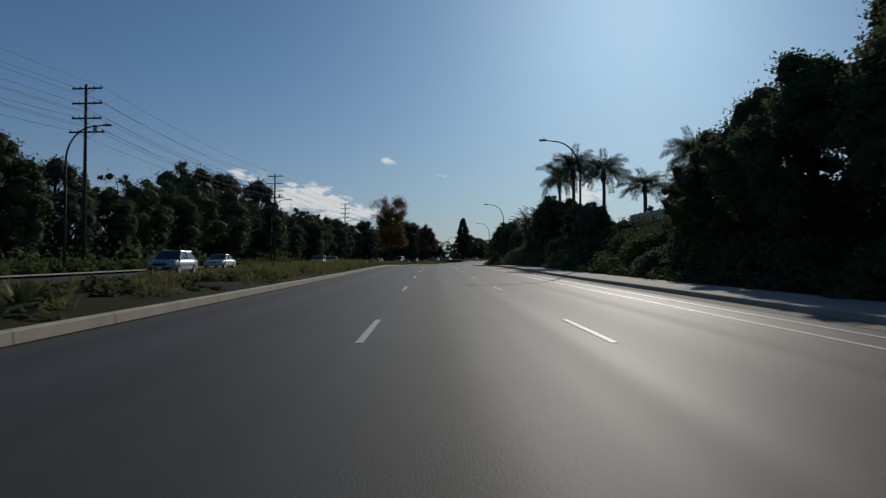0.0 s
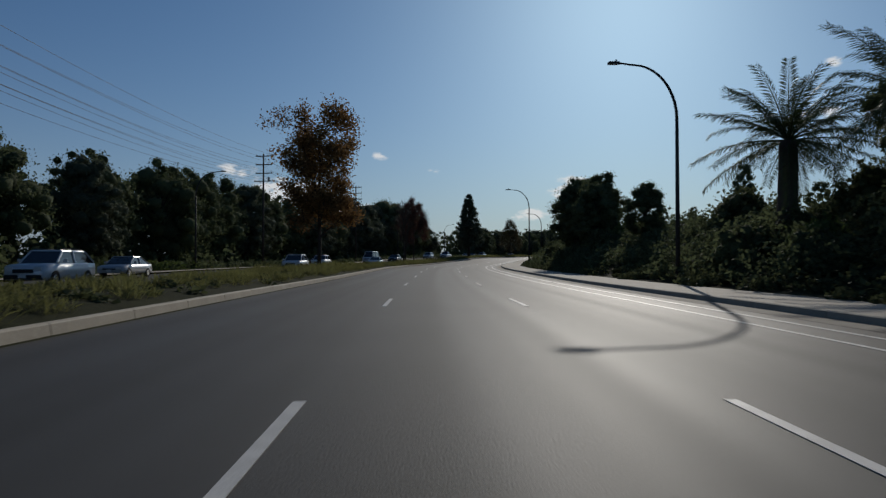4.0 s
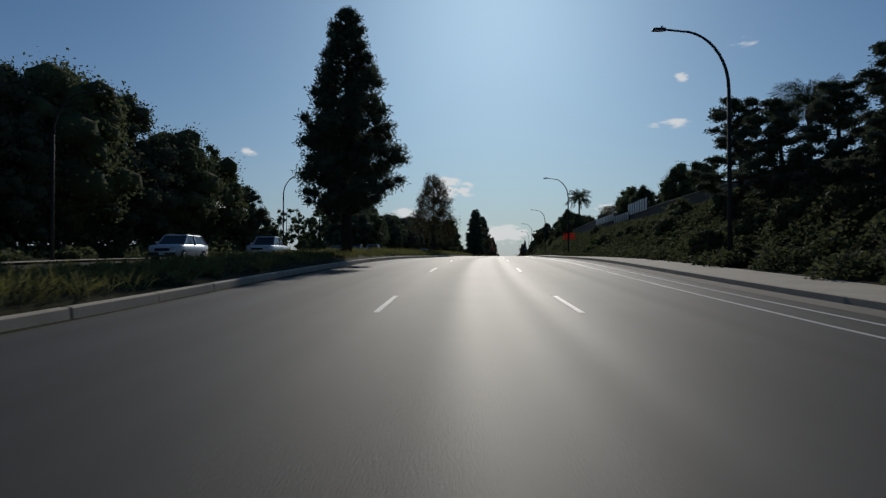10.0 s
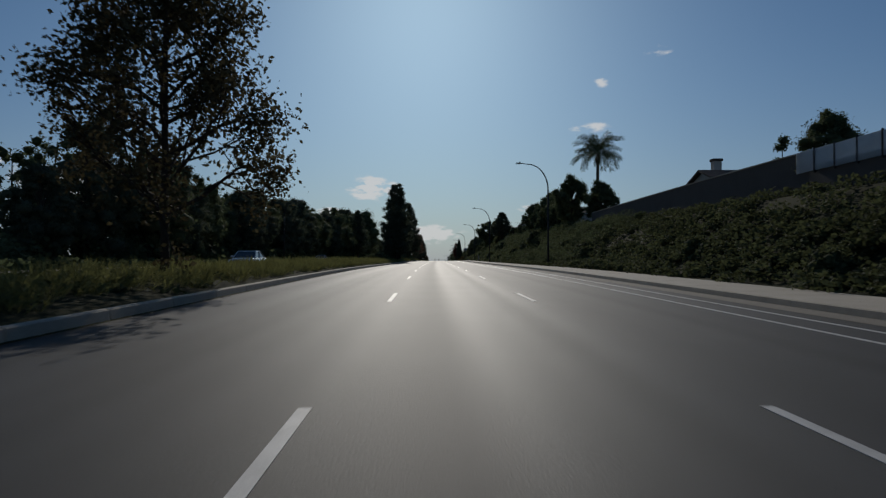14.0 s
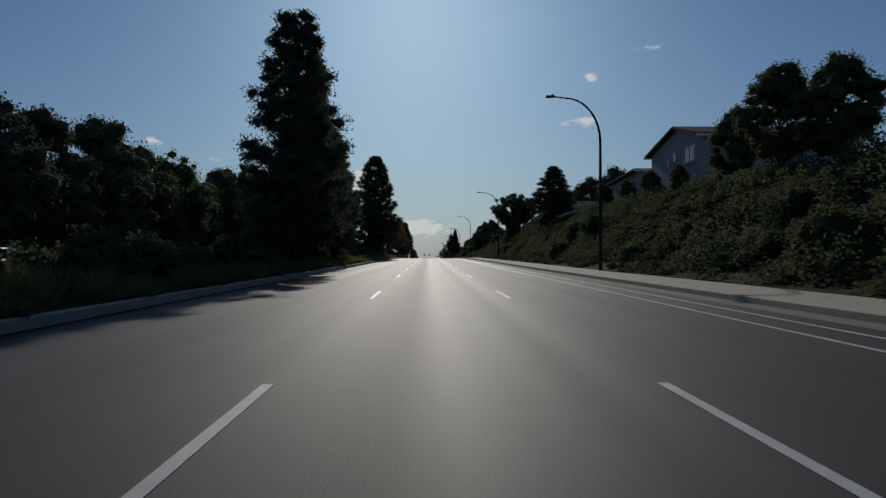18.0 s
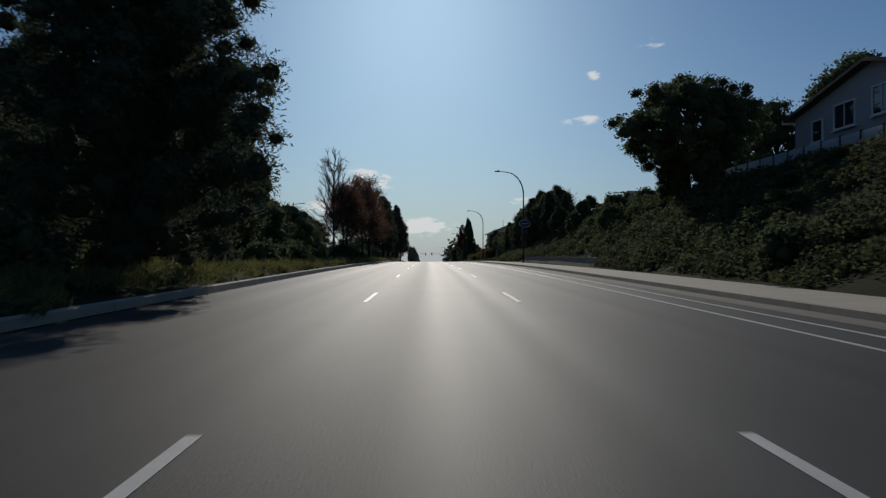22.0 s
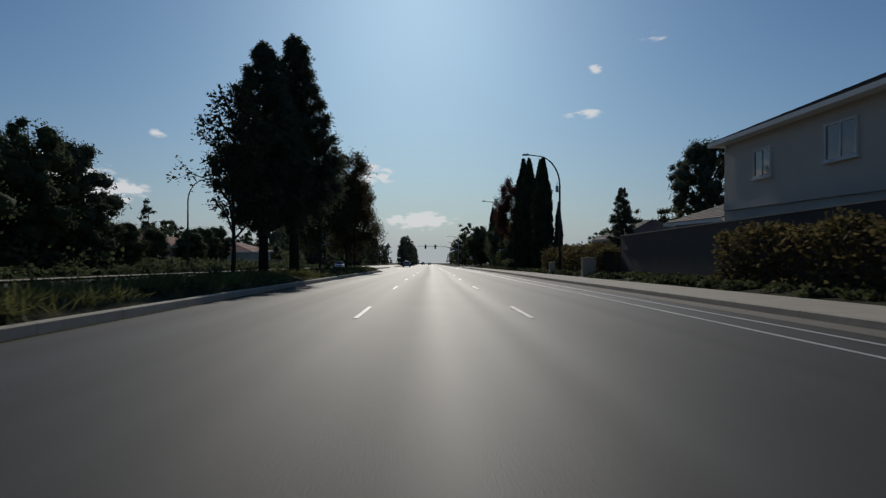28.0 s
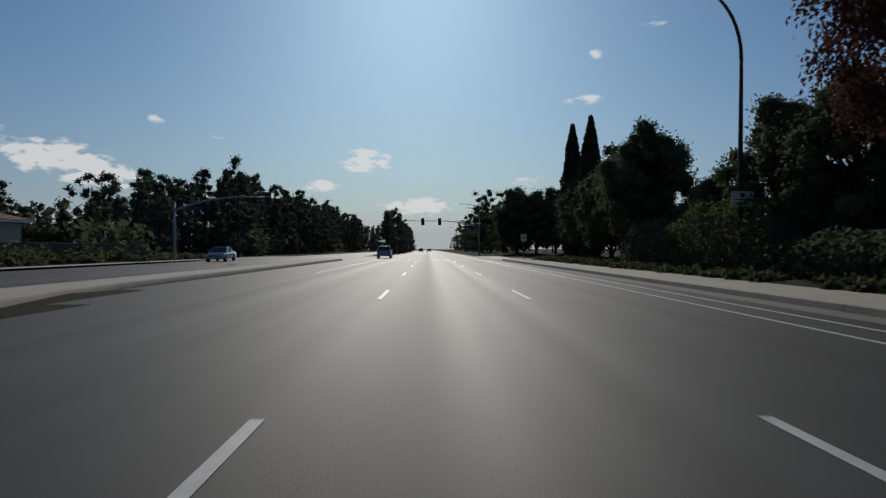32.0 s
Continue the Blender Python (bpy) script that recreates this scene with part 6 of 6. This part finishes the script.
# ---- vehicles ----
def loft(sections):
    """A closed shell through (y, half width at base, half width at top, z low, z high) stations."""
    b = Build()
    for y, wb, wt, lo, hi in sections:
        b.v += [Vector(p) for p in ((-wb * 0.94, y, lo), (-wb, y, lo + (hi - lo) * 0.25), (-wb, y, lo + (hi - lo) * 0.62), (-wt, y, hi - 0.04), (-wt * 0.88, y, hi),
                                    (wt * 0.88, y, hi), (wt, y, hi - 0.04), (wb, y, lo + (hi - lo) * 0.62), (wb, y, lo + (hi - lo) * 0.25), (wb * 0.94, y, lo))]
    n = 10
    for i in range(len(sections) - 1):
        b.f += [(n * i + k, n * i + (k + 1) % n, n * i + n + (k + 1) % n, n * i + n + k) for k in range(n)]
    b.f += [tuple(reversed(range(n))), tuple(range(n * (len(sections) - 1), n * len(sections)))]
    return b


CARS = {  # length, width, body stations (y, hi), roof stations (y, z), bonnet height
    "sedan": (4.7, 0.91, [(-2.35, 0.62), (-2.2, 0.80), (-1.1, 0.93), (1.2, 0.97), (2.1, 0.95), (2.35, 0.75)], [(-1.1, 0.94), (-0.35, 1.40), (0.75, 1.42), (1.75, 0.98)]),
    "suv": (4.6, 0.93, [(-2.3, 0.75), (-2.15, 0.98), (-1.15, 1.08), (1.4, 1.12), (2.2, 1.10), (2.3, 0.8)], [(-1.15, 1.08), (-0.5, 1.62), (1.5, 1.62), (2.15, 1.12)]),
    "wagon": (4.8, 0.92, [(-2.4, 0.68), (-2.25, 0.86), (-1.2, 0.98), (1.6, 1.0), (2.3, 1.0), (2.4, 0.75)], [(-1.2, 0.98), (-0.45, 1.48), (1.75, 1.46), (2.3, 1.0)]),
    "pickup": (5.6, 0.98, [(-2.8, 0.8), (-2.65, 1.06), (-1.4, 1.14), (0.8, 1.16), (2.7, 1.14), (2.8, 0.9)], [(-1.35, 1.14), (-0.75, 1.78), (0.6, 1.78), (0.95, 1.15)]),
    "van": (5.8, 1.0, [(-2.9, 0.85), (-2.75, 1.15), (-2.0, 1.3), (2.7, 1.35), (2.85, 1.35), (2.9, 0.9)], [(-2.05, 1.3), (-1.3, 2.35), (2.7, 2.4), (2.86, 1.35)]),
}


def car(kind, paint, label):
    L, W, body, roof = CARS[kind]
    c = thing("pickup_truck" if kind == "pickup" else kind, Matrix(), label, "car", "vehicles on the road")
    sh = loft([(y, W * (0.86 if abs(y) > L / 2 - 0.02 else (0.95 if abs(y) > L / 2 - 0.2 else 1.0)), W * (0.8 if abs(y) > L / 2 - 0.02 else 0.93), 0.32 if abs(y) < L / 2 - 0.1 else 0.42, hi) for y, hi in body])
    bd = part("body", sh, paint, c, soft=True)
    base = lambda y: table(y, body)  # noqa: E731
    cab = Build()
    for y, z in roof:
        w = W * (0.9 if z < roof[1][1] - 0.2 else 0.74)
        cab.v += [Vector((-w, y, z)), Vector((w, y, z))]
    lows = [base(y) - 0.06 for y, _ in roof]
    for (y, z), lo in zip(roof, lows):
        cab.v += [Vector((-W * 0.91, y, lo)), Vector((W * 0.91, y, lo))]
    n = len(roof)
    for i in range(n - 1):
        a, b2 = 2 * i, 2 * i + 2
        k, k2 = 2 * n + 2 * i, 2 * n + 2 * i + 2
        cab.f += [(a, a + 1, b2 + 1, b2), (k, a, b2, k2), (a + 1, k + 1, k2 + 1, b2 + 1)]
    part("greenhouse", cab, CAR_GLASS, c, "dark tinted windows")
    (ya, za), (yb, zb) = roof[1], roof[2]
    part("roof", Build().box((0, (ya + yb) / 2, (za + zb) / 2 + 0.02), (W * 1.5, yb - ya + 0.1, 0.07), taper=0.94), paint, c)
    for s in (-1, 1):
        for (p, q) in ((0, 1), (3, 2)):
            part("pillar", Build().tube([(s * W * 0.89, roof[p][0], roof[p][1]), (s * W * 0.75, roof[q][0], roof[q][1])], 0.045, 5), paint, c)
        part("middle_pillar", Build().tube([(s * W * 0.92, 0.35, base(0.35)), (s * W * 0.755, 0.35, za + 0.02)], 0.045, 5), paint, c)
        part("headlight", Build().box((s * W * 0.66, -L / 2 + 0.08, base(-L / 2 + 0.12) - 0.1), (0.36, 0.2, 0.15), taper=0.8), LENS_CLEAR, c, "clear headlight")
        part("tail_light", Build().box((s * W * 0.7, L / 2 - 0.05, base(L / 2 - 0.1) - 0.12), (0.3, 0.14, 0.2), taper=0.85), LENS_RED, c, "red tail light")
        part("mirror", Build().box((s * (W + 0.1), roof[0][0] + 0.35, base(-0.8) + 0.1), (0.2, 0.1, 0.15), taper=0.8), paint, c)
        for y in (-L * 0.31, L * 0.3):
            r = 0.33 if kind in ("sedan", "wagon") else 0.37
            wh = part("wheel", Build().tube([(s * (W - 0.2), y, r), (s * (W - 0.19), y, r), (s * (W + 0.01), y, r), (s * (W + 0.02), y, r)], [r * 0.9, r, r, r * 0.9], 18), RUBBER, c, soft=False)
            part("rim", Build().tube([(s * (W - 0.0), y, r), (s * (W + 0.03), y, r)], [r * 0.62, r * 0.56], 12), CHROME, wh)
    part("grille", Build().box((0, -L / 2 + 0.02, base(-L / 2 + 0.1) - 0.18), (W * 0.95, 0.08, 0.16)), BLACK, c)
    part("bumper", Build().box((0, -L / 2 + 0.06, 0.46), (W * 1.74, 0.22, 0.2), taper=0.96), BLACK if kind in ("suv", "pickup") else paint, c)
    part("rear_bumper", Build().box((0, L / 2 - 0.06, 0.48), (W * 1.74, 0.22, 0.22), taper=0.96), CHROME if kind == "pickup" else paint, c)
    part("number_plate", Build().box((0, -L / 2 - 0.06, 0.5), (0.32, 0.02, 0.15)), SIGN_WHITE, c)
    if kind == "pickup":
        part("truck_bed", Build().box((0, 1.85, 1.15), (W * 1.62, 1.7, 0.03)), BLACK, c)
    if kind in ("suv", "wagon"):
        for s in (-1, 1):
            part("roof_rail", Build().tube([(s * W * 0.66, ya + 0.1, za + 0.06), (s * W * 0.66, ya + 0.3, za + 0.11), (s * W * 0.66, yb - 0.3, zb + 0.11), (s * W * 0.66, yb - 0.1, zb + 0.06)], 0.02, 5), BLACK, c)
    return c


PAINTS = {"white": car_paint("white_car_paint", (0.6, 0.6, 0.6)), "silver": car_paint("silver_car_paint", (0.36, 0.37, 0.38)), "dark": car_paint("dark_grey_car_paint", (0.04, 0.042, 0.05)),
          "red": car_paint("dark_red_car_paint", (0.14, 0.02, 0.025)), "blue": car_paint("dark_blue_car_paint", (0.03, 0.045, 0.09))}
TRAFFIC = [(4.75, -16.8, "wagon", "silver"), (5.5, -17.4, "suv", "white"), (6.2, -20.9, "sedan", "silver"), (7.25, -14.2, "suv", "white"), (8.4, -17.4, "suv", "white"), (10.35, -20.9, "van", "white"), (8.95, -20.9, "pickup", "red"),
           (9.35, -14.0, "sedan", "white"), (10.6, -17.4, "suv", "dark"), (11.9, -17.4, "suv", "white"), (12.55, -16.6, "pickup", "white"), (13.5, -14.0, "sedan", "dark"), (13.75, -17.4, "sedan", "silver"),
           (14.65, -16.8, "pickup", "white"), (16.3, -14.0, "sedan", "white"), (3.2, -20.9, "sedan", "white"), (2.2, -17.4, "suv", "silver"), (35.1, -20.6, "sedan", "silver"), (19.4, -20.9, "sedan", "silver")]
for u, lat, kind, colour in TRAFFIC:
    put(f"{kind}_{colour}", lambda kind=kind, colour=colour: car(kind, PAINTS[colour], f"{colour.replace('dark', 'dark grey')} {kind.replace('suv', 'sport utility car').replace('pickup', 'pickup truck')} on the opposite carriageway"), spot(u, lat, ground=False))
for u, lat, kind, colour in ((36.2, -5.9, "suv", "silver"), (45.5, -3.2, "suv", "dark"), (46.2, 0.4, "sedan", "dark")):
    put(f"ahead_{kind}_{colour}", lambda kind=kind, colour=colour: car(kind, PAINTS[colour], f"{colour} car seen from behind, ahead on the road"), spot(u, lat, turn=180, ground=False))
